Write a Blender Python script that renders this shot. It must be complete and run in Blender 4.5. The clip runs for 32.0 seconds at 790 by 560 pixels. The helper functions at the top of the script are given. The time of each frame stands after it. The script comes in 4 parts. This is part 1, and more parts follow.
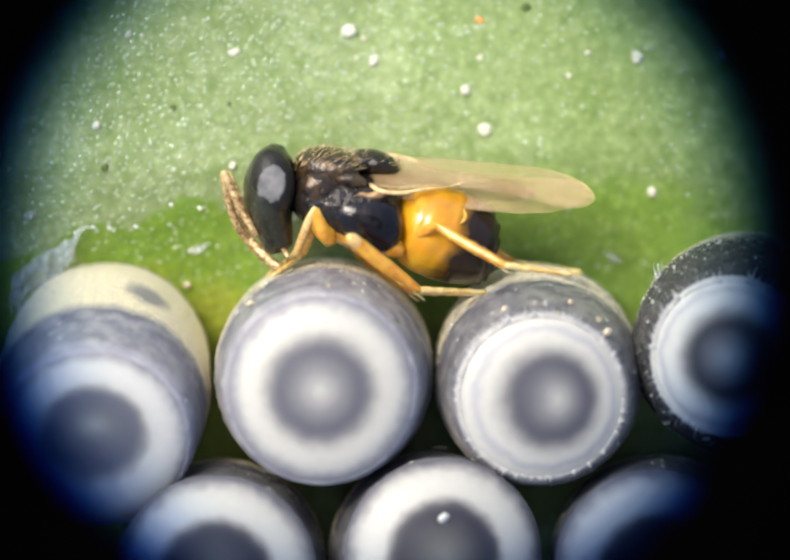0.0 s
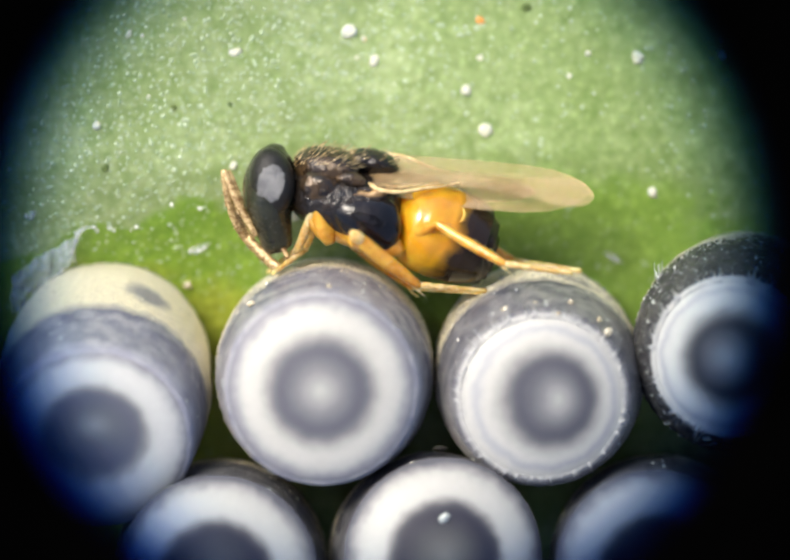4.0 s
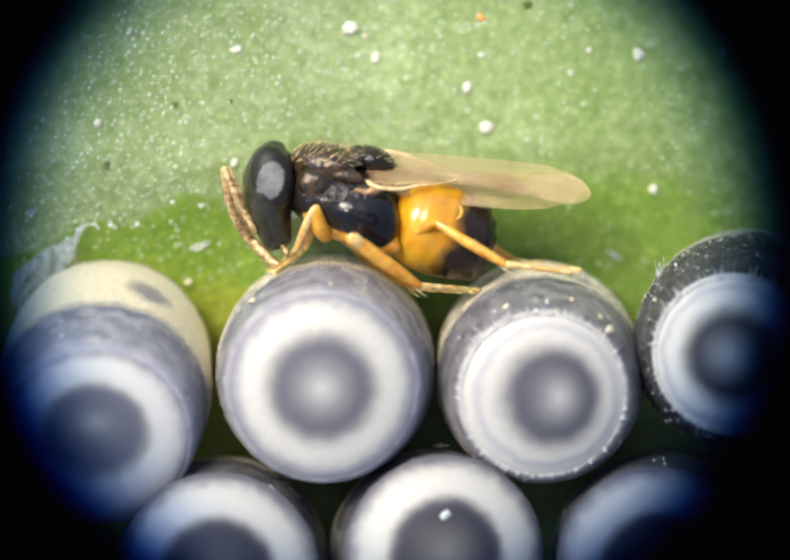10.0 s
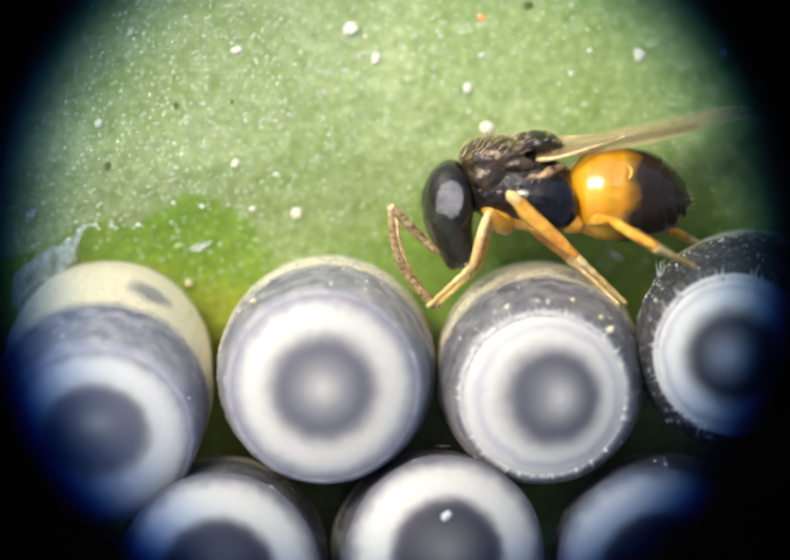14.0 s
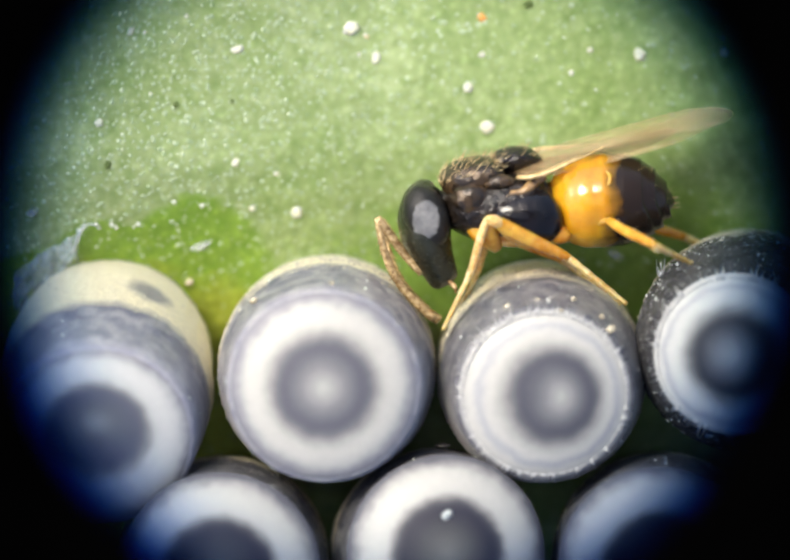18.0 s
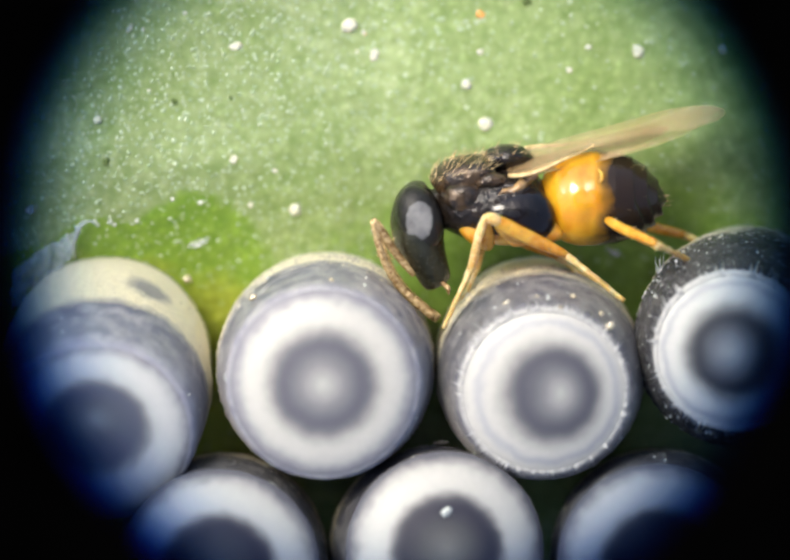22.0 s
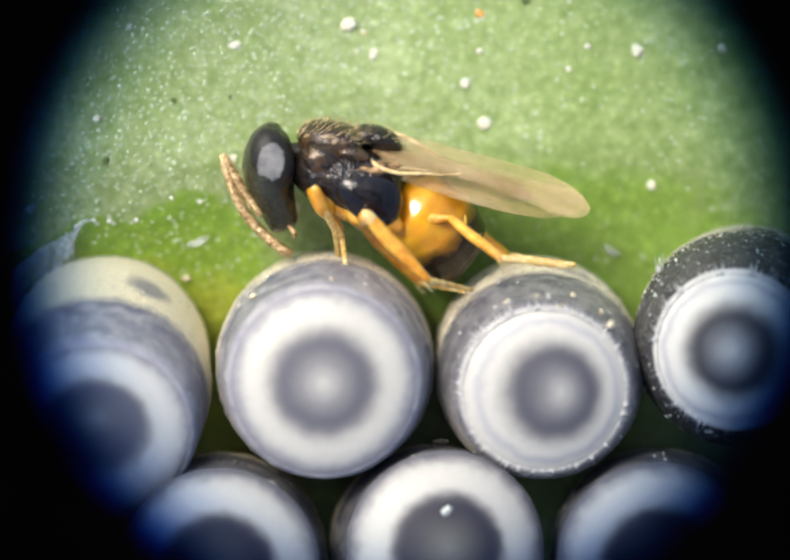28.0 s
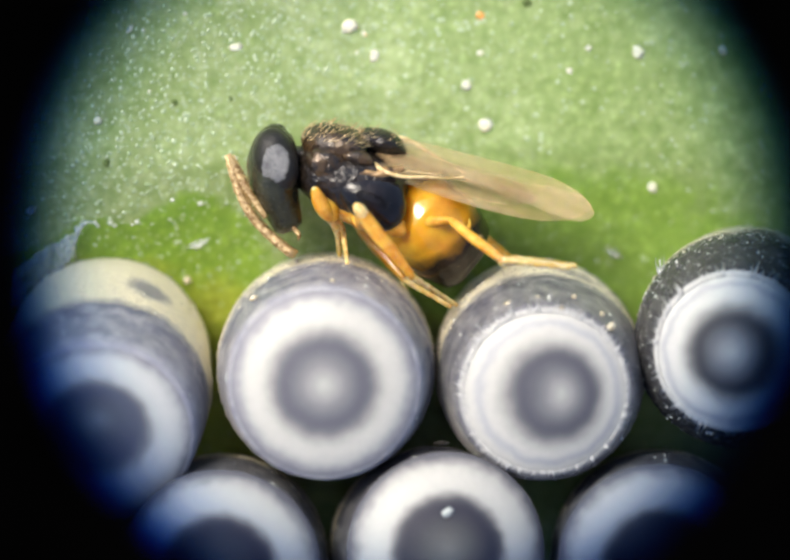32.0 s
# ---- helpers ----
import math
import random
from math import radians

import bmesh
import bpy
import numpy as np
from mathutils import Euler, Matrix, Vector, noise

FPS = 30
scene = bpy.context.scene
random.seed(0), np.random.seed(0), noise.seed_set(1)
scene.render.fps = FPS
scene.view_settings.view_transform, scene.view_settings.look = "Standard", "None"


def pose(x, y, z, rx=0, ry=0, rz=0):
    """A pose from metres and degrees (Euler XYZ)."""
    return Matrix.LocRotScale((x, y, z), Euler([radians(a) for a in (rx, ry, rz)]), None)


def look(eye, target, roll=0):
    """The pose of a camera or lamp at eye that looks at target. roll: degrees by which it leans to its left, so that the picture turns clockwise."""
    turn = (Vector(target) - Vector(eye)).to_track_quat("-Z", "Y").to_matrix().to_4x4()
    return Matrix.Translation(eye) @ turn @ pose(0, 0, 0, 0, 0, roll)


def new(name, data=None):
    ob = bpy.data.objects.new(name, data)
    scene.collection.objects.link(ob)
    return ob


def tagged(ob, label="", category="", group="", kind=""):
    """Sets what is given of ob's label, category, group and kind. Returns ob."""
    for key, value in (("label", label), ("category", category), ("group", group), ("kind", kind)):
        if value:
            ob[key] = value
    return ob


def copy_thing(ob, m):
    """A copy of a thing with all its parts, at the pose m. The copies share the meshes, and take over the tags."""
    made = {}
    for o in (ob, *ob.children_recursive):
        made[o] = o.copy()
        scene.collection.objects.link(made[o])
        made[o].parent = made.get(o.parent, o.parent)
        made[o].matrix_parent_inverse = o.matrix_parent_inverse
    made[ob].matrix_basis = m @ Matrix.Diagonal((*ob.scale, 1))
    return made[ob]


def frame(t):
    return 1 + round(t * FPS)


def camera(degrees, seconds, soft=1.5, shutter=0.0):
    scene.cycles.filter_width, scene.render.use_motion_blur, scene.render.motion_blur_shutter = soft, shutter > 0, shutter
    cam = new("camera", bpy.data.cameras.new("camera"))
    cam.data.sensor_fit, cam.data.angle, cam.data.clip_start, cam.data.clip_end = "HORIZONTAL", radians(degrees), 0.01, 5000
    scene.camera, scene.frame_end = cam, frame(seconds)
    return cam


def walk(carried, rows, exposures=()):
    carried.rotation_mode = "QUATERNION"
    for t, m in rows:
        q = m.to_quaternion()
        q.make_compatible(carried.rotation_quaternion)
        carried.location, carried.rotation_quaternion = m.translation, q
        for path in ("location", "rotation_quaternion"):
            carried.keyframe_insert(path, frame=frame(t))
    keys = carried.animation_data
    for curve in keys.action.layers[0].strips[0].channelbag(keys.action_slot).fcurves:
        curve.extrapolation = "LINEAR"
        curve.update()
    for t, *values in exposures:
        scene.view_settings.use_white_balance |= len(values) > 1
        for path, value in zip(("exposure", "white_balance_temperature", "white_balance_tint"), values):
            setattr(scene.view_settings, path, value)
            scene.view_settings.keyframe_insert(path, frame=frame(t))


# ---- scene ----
# All lengths below are in units of 2.1 micrometres; U turns them into metres.
# x runs along the row of eggs, y away from them across the leaf, z up from the leaf to the microscope.
U = 2.1e-6
FOCUS_Z = 300.0          # height of the plane in focus over the leaf
REACH = 28571.0          # 60 mm from the lens to that plane
HALF_X, HALF_Y = 784.0, 555.5

cam = camera(2 * math.degrees(math.atan(HALF_X / REACH)), 32.0, soft=2.6, shutter=0.5)
# the shallow depth of the objective: sharp at the wasp, soft at the leaf and the lids
SHARP_Z, APERTURE = 370.0, 1500.0
cam.data.dof.use_dof = True
cam.data.dof.focus_distance = (REACH + FOCUS_Z - SHARP_Z) * U
cam.data.dof.aperture_fstop = cam.data.lens * 0.001 / (APERTURE * U)

# slow drift of the specimen under the lens: seconds, right, down
DRIFT = [(0, -2, 9.5), (1.5, -1, 10.5), (3, -1.5, 9.5), (3.5, -1, 10), (5.5, -1.5, 6.5), (6, -2, 5), (7, -1, 6), (8, -1, 5.2),
         (9, -1.5, 5), (9.7, -1, 5), (10, 1, 4.5), (10.5, 1.5, 7), (12, 2, 6.5), (12.7, 2.5, 6), (13, 3, 4), (13.6, 3, 5.5),
         (14.5, 3, 5.5), (16.5, 3.5, 3.5), (18, 3.5, 4), (18.5, 2, 3), (19, 0, 0), (20, 0, -0.5), (20.5, 1, 0.5), (21.5, 1, -1.5),
         (22.5, 1.5, -1), (23, 3, -3.5), (24, 3, -3), (24.5, 3.5, -5), (25, 3, -5), (25.5, 3, -3.5), (27.5, 1, -2.5),
         (28, 0, -4), (29, 1, -3.5), (30, 1, -3.5), (30.5, 2, -0.5), (31, 1.5, -2), (31.5, 1, -3), (32, 1.5, -0.5)]


def drift(t):
    ts = [r[0] for r in DRIFT]
    return np.interp(t, ts, [r[1] for r in DRIFT]), np.interp(t, ts, [r[2] for r in DRIFT])


def at(px, py, z=FOCUS_Z):
    """A place in units from its place across and down the field of view, at height z."""
    k = (REACH + FOCUS_Z - z) / REACH
    return Vector(((px - HALF_X) * k, (HALF_Y - py) * k, z))


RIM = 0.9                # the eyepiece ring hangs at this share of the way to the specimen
# the lens also slides a little under its eyepiece: seconds, right, down
EYE_SLIDE = [(0, -17, 7), (12, -5, 6), (19, 8, -1), (23, 31, -10), (28, 44, -14), (32, 42, -14)]


def lens_rows():
    rows = []
    for t in sorted({r[0] for r in DRIFT} | {r[0] for r in EYE_SLIDE}):
        sx, sy = drift(t)
        vx = np.interp(t, [r[0] for r in EYE_SLIDE], [r[1] for r in EYE_SLIDE])
        vy = np.interp(t, [r[0] for r in EYE_SLIDE], [r[2] for r in EYE_SLIDE])
        far = RIM / (1 - RIM)
        ax, ay = (sx - vx) * far, (sy - vy) * far    # shift of the lens that moves rim and specimen apart
        kx, ky = sx + ax, sy + ay                    # the rest by turning it
        rows.append((t, pose(ax * U, -ay * U, (REACH + FOCUS_Z) * U,
                             math.degrees(ky / REACH), math.degrees(kx / REACH), 0)))
    return rows


walk(cam, lens_rows())

# ---- light: sun from the upper left, open sky ----
SUN = Vector((-0.42, 0.42, 0.80)).normalized()
world = bpy.data.worlds.new("sky")
scene.world = world
world.use_nodes = True
wn = world.node_tree.nodes
sky = wn.new("ShaderNodeTexSky")
sky.sky_type = "NISHITA"
sky.sun_disc = False
sky.dust_density, sky.air_density = 3.0, 0.7
sky.sun_elevation = math.asin(SUN.z)
sky.sun_rotation = math.atan2(SUN.x, SUN.y)
wn["Background"].inputs["Strength"].default_value = 0.15
world.node_tree.links.new(sky.outputs[0], wn["Background"].inputs["Color"])
sun = new("sun", bpy.data.lights.new("sun", "SUN"))
sun.data.energy, sun.data.angle, sun.data.color = 2.25, radians(22), (1.0, 0.93, 0.79)
sun.matrix_world = look(SUN * 0.2, (0, 0, 0))
scene.view_settings.exposure = 0.85


# ---- materials ----
def graph(name):
    m = bpy.data.materials.new(name)
    m.use_nodes = True
    return m, m.node_tree.nodes, m.node_tree.links, m.node_tree.nodes["Principled BSDF"]


def noise_node(n, l, coord, size, detail=4.0, rough=0.55):
    t = n.new("ShaderNodeTexNoise")
    t.inputs["Scale"].default_value = 1 / (size * U)
    t.inputs["Detail"].default_value = detail
    t.inputs["Roughness"].default_value = rough
    l.new(coord, t.inputs["Vector"])
    return t.outputs["Fac"]


def ramp_node(n, l, value, stops, mode="LINEAR"):
    r = n.new("ShaderNodeValToRGB")
    r.color_ramp.interpolation = mode
    e = r.color_ramp.elements
    while len(e) < len(stops):
        e.new(0.5)
    for k, (p, c) in zip(e, stops):
        k.position, k.color = p, (*c, 1)
    l.new(value, r.inputs[0])
    return r.outputs[0]


def math_node(n, l, op, a, b=None, clamp=False):
    m = n.new("ShaderNodeMath")
    m.operation, m.use_clamp = op, clamp
    for k, v in ((0, a), (1, b)):
        if v is None:
            continue
        if isinstance(v, (int, float)):
            m.inputs[k].default_value = v
        else:
            l.new(v, m.inputs[k])
    return m.outputs[0]


def mix_node(n, l, fac, a, b, blend="MIX"):
    m = n.new("ShaderNodeMix")
    m.data_type, m.blend_type = "RGBA", blend
    for k, v in ((0, fac), (6, a), (7, b)):
        if isinstance(v, (int, float)):
            m.inputs[k].default_value = v
        elif isinstance(v, tuple):
            m.inputs[k].default_value = (*v, 1)
        else:
            l.new(v, m.inputs[k])
    return m.outputs[2]


def bump_node(n, l, p, height, depth, strength=1.0):
    b = n.new("ShaderNodeBump")
    b.inputs["Strength"].default_value = strength
    b.inputs["Distance"].default_value = depth * U
    l.new(height, b.inputs["Height"])
    l.new(b.outputs[0], p.inputs["Normal"])


def plain(name, dark, light, size, rough=0.4, bump=0.0, bump_size=8.0, sss=0.0, coat=0.0, alpha=1.0, trans=0.0, spec=0.5, metal=0.0, sheen=0.0):
    """A mottled surface: two tones at one size, fine relief at another, uneven gloss."""
    m, n, l, p = graph(name)
    co = n.new("ShaderNodeTexCoord").outputs["Object"]
    big = noise_node(n, l, co, size)
    fine = noise_node(n, l, co, bump_size, 3)
    l.new(ramp_node(n, l, big, [(0.36, dark), (0.64, light)]), p.inputs["Base Color"])
    l.new(math_node(n, l, "ADD", math_node(n, l, "MULTIPLY", fine, 0.3), rough - 0.15, True), p.inputs["Roughness"])
    if bump:
        bump_node(n, l, p, fine, bump)
    p.inputs["Subsurface Weight"].default_value = sss
    p.inputs["Subsurface Radius"].default_value = (1.0, 0.6, 0.25)
    p.inputs["Subsurface Scale"].default_value = 40 * U
    p.inputs["Coat Weight"].default_value = coat
    p.inputs["Coat Roughness"].default_value = 0.12
    p.inputs["Alpha"].default_value = alpha
    p.inputs["Transmission Weight"].default_value = trans
    p.inputs["Specular IOR Level"].default_value = spec
    p.inputs["Metallic"].default_value = metal
    p.inputs["Sheen Weight"].default_value = sheen
    return m


def leaf_material():
    m, n, l, p = graph("leaf_green")
    co = n.new("ShaderNodeTexCoord").outputs["Object"]
    wax = n.new("ShaderNodeAttribute")
    wax.attribute_name = "wax"
    big = noise_node(n, l, co, 260, 5)
    mid = noise_node(n, l, co, 27, 4, 0.6)
    cells = n.new("ShaderNodeTexVoronoi")
    cells.feature = "SMOOTH_F1"
    cells.inputs["Scale"].default_value = 1 / (20 * U)
    cells.inputs["Smoothness"].default_value = 0.6
    l.new(co, cells.inputs["Vector"])
    s = n.new("ShaderNodeSeparateXYZ")
    l.new(co, s.inputs[0])
    near = math_node(n, l, "ADD", math_node(n, l, "MULTIPLY", s.outputs[1], -1 / (260 * U)), big)
    near = math_node(n, l, "SUBTRACT", near, math_node(n, l, "MULTIPLY", math_node(n, l, "MAXIMUM", math_node(n, l, "ADD", s.outputs[0], 200 * U), 0.0), 1 / (700 * U)))
    bare = ramp_node(n, l, near, [(0.0, (0.165, 0.285, 0.030)), (0.38, (0.185, 0.305, 0.032)), (0.62, (0.32, 0.37, 0.042))])
    bloom = ramp_node(n, l, big, [(0.3, (0.226, 0.306, 0.112)), (0.7, (0.318, 0.388, 0.194))])
    col = mix_node(n, l, wax.outputs["Fac"], bare, bloom)
    col = mix_node(n, l, 0.75, col, ramp_node(n, l, mid, [(0.32, (0.64, 0.73, 0.50)), (0.68, (1.18, 1.14, 1.24))]), "MULTIPLY")
    col = mix_node(n, l, 0.5, col, ramp_node(n, l, cells.outputs["Distance"], [(0.05, (1.55, 1.5, 1.62)), (0.35, (1.0, 1.0, 0.98)), (0.75, (0.80, 0.86, 0.70))]), "MULTIPLY")
    dots = n.new("ShaderNodeTexVoronoi")
    dots.inputs["Scale"].default_value = 1 / (15.5 * U)
    l.new(co, dots.inputs["Vector"])
    pick = n.new("ShaderNodeSeparateColor")
    l.new(dots.outputs["Color"], pick.inputs[0])
    dot = math_node(n, l, "MULTIPLY", ramp_node(n, l, dots.outputs["Distance"], [(0.10, (1, 1, 1)), (0.34, (0, 0, 0))], "EASE"),
                    ramp_node(n, l, pick.outputs[0], [(0.25, (0.12, 0.12, 0.12)), (1.0, (0.95, 0.95, 0.95))]))
    thick = math_node(n, l, "ADD", math_node(n, l, "MULTIPLY", s.outputs[0], -1 / (1500 * U)), math_node(n, l, "MULTIPLY", big, 0.9))
    dot = math_node(n, l, "MULTIPLY", dot, ramp_node(n, l, thick, [(0.0, (0.12, 0.12, 0.12)), (0.75, (1, 1, 1))]))
    col = mix_node(n, l, dot, col, (0.46, 0.53, 0.36))
    l.new(col, p.inputs["Base Color"])
    p.inputs["Roughness"].default_value = 0.42
    p.inputs["Subsurface Weight"].default_value = 0.15
    p.inputs["Subsurface Radius"].default_value = (0.5, 1.0, 0.2)
    p.inputs["Subsurface Scale"].default_value = 25 * U
    h = math_node(n, l, "ADD", math_node(n, l, "MULTIPLY", cells.outputs["Distance"], -1.0), math_node(n, l, "MULTIPLY", mid, 0.8))
    bump_node(n, l, p, h, 2.2, 0.5)
    return m


def radius_node(n, l, co):
    s = n.new("ShaderNodeSeparateXYZ")
    l.new(co, s.inputs[0])
    r = math_node(n, l, "SQRT", math_node(n, l, "ADD", math_node(n, l, "MULTIPLY", s.outputs[0], s.outputs[0]),
                                           math_node(n, l, "MULTIPLY", s.outputs[1], s.outputs[1])))
    return s, r


def egg_lid_material(name, span, disc, rim, tone, core=1.0, blue=1.0, groove_shade=False, shift=None, white=(0.50, 0.495, 0.45), soft_edge=0.07, outer=1.0):
    """Rings round a pale centre. span: radius of the pattern; disc: share of it that is grey; rim: where the white ring
    fades; tone: how light the disc is; core: how light its centre is; blue: how bluish the disc is; groove_shade: shade
    of a furrow, painted as a dull line round the white ring; shift: how far the disc lies off the centre; white: the
    ring's colour; soft_edge: how softly the disc meets it; outer: how light the margin is.
    """
    m, n, l, p = graph(name)
    co = n.new("ShaderNodeTexCoord").outputs["Object"]
    s, r = radius_node(n, l, co)
    if shift:
        slide = n.new("ShaderNodeVectorMath")
        slide.operation = "SCALE"
        slide.inputs[0].default_value = (shift[0] * U, shift[1] * U, 0)
        l.new(math_node(n, l, "SUBTRACT", 1.0, math_node(n, l, "MULTIPLY", r, 1 / (span * 0.85 * U)), True), slide.inputs[3])
        moved = n.new("ShaderNodeVectorMath")
        moved.operation = "SUBTRACT"
        l.new(co, moved.inputs[0])
        l.new(slide.outputs[0], moved.inputs[1])
        r = radius_node(n, l, moved.outputs[0])[1]
    wob = noise_node(n, l, co, 34, 1.5, 0.5)
    grain = noise_node(n, l, co, 14, 3)
    rr = math_node(n, l, "ADD", math_node(n, l, "MULTIPLY", r, 1 / (span * U)), math_node(n, l, "MULTIPLY", math_node(n, l, "MULTIPLY", math_node(n, l, "SUBTRACT", wob, 0.5), r), 0.13 / (span * U)))
    grey = (0.094 * tone, 0.096 * tone, 0.118 * tone * blue)
    heart = [tuple(core * q for q in v) for v in ((0.42, 0.42, 0.39), (0.35, 0.35, 0.33), (0.205, 0.205, 0.21))]
    dim = (0.19 * outer, 0.19 * outer, 0.22 * outer)
    stops = [(0.0, heart[0]), (disc * 0.16, heart[1]), (disc * 0.42, heart[2]), (disc * 0.74, grey), (disc * 0.96, grey),
             (disc + soft_edge, (0.30, 0.295, 0.275)), (disc + 2.3 * soft_edge, white)]
    # a furrow's shade put into the colour; the lid itself is smooth
    if groove_shade:
        stops += [(rim - 0.21, white), (rim - 0.16, (0.34, 0.345, 0.375)), (rim - 0.11, white)]
    stops += [(rim - 0.05, white), (rim + 0.05, dim)]
    col = ramp_node(n, l, rr, stops, "B_SPLINE")
    col = mix_node(n, l, 0.15, col, ramp_node(n, l, grain, [(0.3, (0.75, 0.75, 0.78)), (0.65, (1.1, 1.1, 1.1))]), "MULTIPLY")
    l.new(col, p.inputs["Base Color"])
    l.new(math_node(n, l, "ADD", math_node(n, l, "MULTIPLY", grain, 0.25), 0.42), p.inputs["Roughness"])
    p.inputs["Subsurface Weight"].default_value = 0.25
    p.inputs["Subsurface Radius"].default_value = (0.8, 0.8, 0.9)
    p.inputs["Subsurface Scale"].default_value = 12 * U
    bump_node(n, l, p, grain, 0.8)
    return m


def egg_shell_material(name, tone, rough=0.25, relief=9, band=0.53, spot=305, mottle=1.0, sheen=0.2, edge=1.0):
    m, n, l, p = graph(name)
    co = n.new("ShaderNodeTexCoord").outputs["Object"]
    s, r = radius_node(n, l, co)
    wob = noise_node(n, l, co, 40, 4, 0.6)
    blot = noise_node(n, l, co, 40, 1.8, 0.5)
    grain = noise_node(n, l, co, 15, 4, 0.7)
    info = n.new("ShaderNodeObjectInfo")
    z = math_node(n, l, "ADD", math_node(n, l, "MULTIPLY", s.outputs[2], 1 / (580 * U)), math_node(n, l, "MULTIPLY", math_node(n, l, "SUBTRACT", wob, 0.5), 0.07))
    cream = (0.70, 0.64, 0.46)
    dark, blue, rim = [tuple(tone * v for v in c) for c in ((0.076, 0.080, 0.116), (0.134, 0.138, 0.166), (0.215 * edge, 0.215 * edge, 0.245 * edge))]
    col = ramp_node(n, l, z, [(0.04, dark), (0.14, dark), (0.20, cream), (band, cream), (band + 0.07, dark), (0.78, blue), (0.865, blue), (0.90, rim)])
    for a in (0, 120, 240):
        far = n.new("ShaderNodeVectorMath")
        far.operation = "DISTANCE"
        l.new(co, far.inputs[0])
        far.inputs[1].default_value = (214 * U * math.cos(radians(a)), 214 * U * math.sin(radians(a)), spot * U)
        d = math_node(n, l, "ADD", math_node(n, l, "MULTIPLY", far.outputs["Value"], 1 / (100 * U)), math_node(n, l, "MULTIPLY", math_node(n, l, "SUBTRACT", wob, 0.5), 0.3))
        col = mix_node(n, l, ramp_node(n, l, d, [(0.26, (0.8, 0.8, 0.8)), (0.60, (0, 0, 0))]), col, dark)
    upper = ramp_node(n, l, z, [(band, (0.1, 0.1, 0.1)), (band + 0.08, (1, 1, 1))])
    blots = math_node(n, l, "MULTIPLY", ramp_node(n, l, blot, [(0.42, (0, 0, 0)), (0.66, (0.8 * mottle,) * 3)]), upper)
    col = mix_node(n, l, blots, col, (0.36 * tone, 0.355 * tone, 0.35 * tone))
    col = mix_node(n, l, 0.26 * mottle, col, ramp_node(n, l, grain, [(0.32, (0.3, 0.3, 0.42)), (0.5, (0.9, 0.9, 0.95)), (0.68, (1.9, 1.85, 1.65))]), "MULTIPLY")
    l.new(col, p.inputs["Base Color"])
    l.new(math_node(n, l, "ADD", math_node(n, l, "MULTIPLY", grain, 0.3), rough), p.inputs["Roughness"])
    p.inputs["Subsurface Weight"].default_value = 0.2
    p.inputs["Subsurface Radius"].default_value = (1.0, 0.9, 0.7)
    p.inputs["Subsurface Scale"].default_value = 15 * U
    p.inputs["Sheen Weight"].default_value = sheen
    p.inputs["Sheen Roughness"].default_value = 0.22
    p.inputs["Sheen Tint"].default_value = (1.0, 0.95, 0.85, 1)
    bump_node(n, l, p, grain, relief)
    return m


def gaster_material():
    m, n, l, p = graph("amber_cuticle")
    co = n.new("ShaderNodeTexCoord").outputs["Object"]
    big = noise_node(n, l, co, 70, 3)
    fine = noise_node(n, l, co, 9, 3)
    amber = ramp_node(n, l, big, [(0.3, (0.50, 0.205, 0.006)), (0.52, (0.64, 0.31, 0.010)), (0.75, (0.76, 0.45, 0.035))])
    s = n.new("ShaderNodeSeparateXYZ")
    l.new(co, s.inputs[0])
    x = math_node(n, l, "MULTIPLY", s.outputs[0], 1 / (264 * U))
    x = math_node(n, l, "ADD", x, math_node(n, l, "MULTIPLY", math_node(n, l, "SUBTRACT", big, 0.5), 0.34))
    x = math_node(n, l, "SUBTRACT", x, math_node(n, l, "MULTIPLY", s.outputs[1], 0.05 / (90 * U)))
    dark = ramp_node(n, l, x, [(0.36, (0, 0, 0)), (0.44, (0.6, 0.6, 0.6)), (0.53, (1, 1, 1))])
    l.new(mix_node(n, l, dark, amber, (0.020, 0.012, 0.007)), p.inputs["Base Color"])
    l.new(math_node(n, l, "SUBTRACT", 0.65, math_node(n, l, "MULTIPLY", dark, 0.53)), p.inputs["Coat Weight"])
    l.new(math_node(n, l, "SUBTRACT", 0.6, math_node(n, l, "MULTIPLY", dark, 0.58)), p.inputs["Subsurface Weight"])
    p.inputs["Roughness"].default_value = 0.2
    p.inputs["Subsurface Weight"].default_value = 0.35
    p.inputs["Subsurface Radius"].default_value = (1.0, 0.5, 0.10)
    p.inputs["Subsurface Scale"].default_value = 60 * U
    p.inputs["Coat Weight"].default_value = 0.5
    p.inputs["Coat Roughness"].default_value = 0.06
    p.inputs["Coat IOR"].default_value = 1.6
    p.inputs["Specular IOR Level"].default_value = 0.3
    bump_node(n, l, p, math_node(n, l, "ADD", fine, math_node(n, l, "MULTIPLY", noise_node(n, l, co, 26, 2), 1.2)), 0.7)
    return m


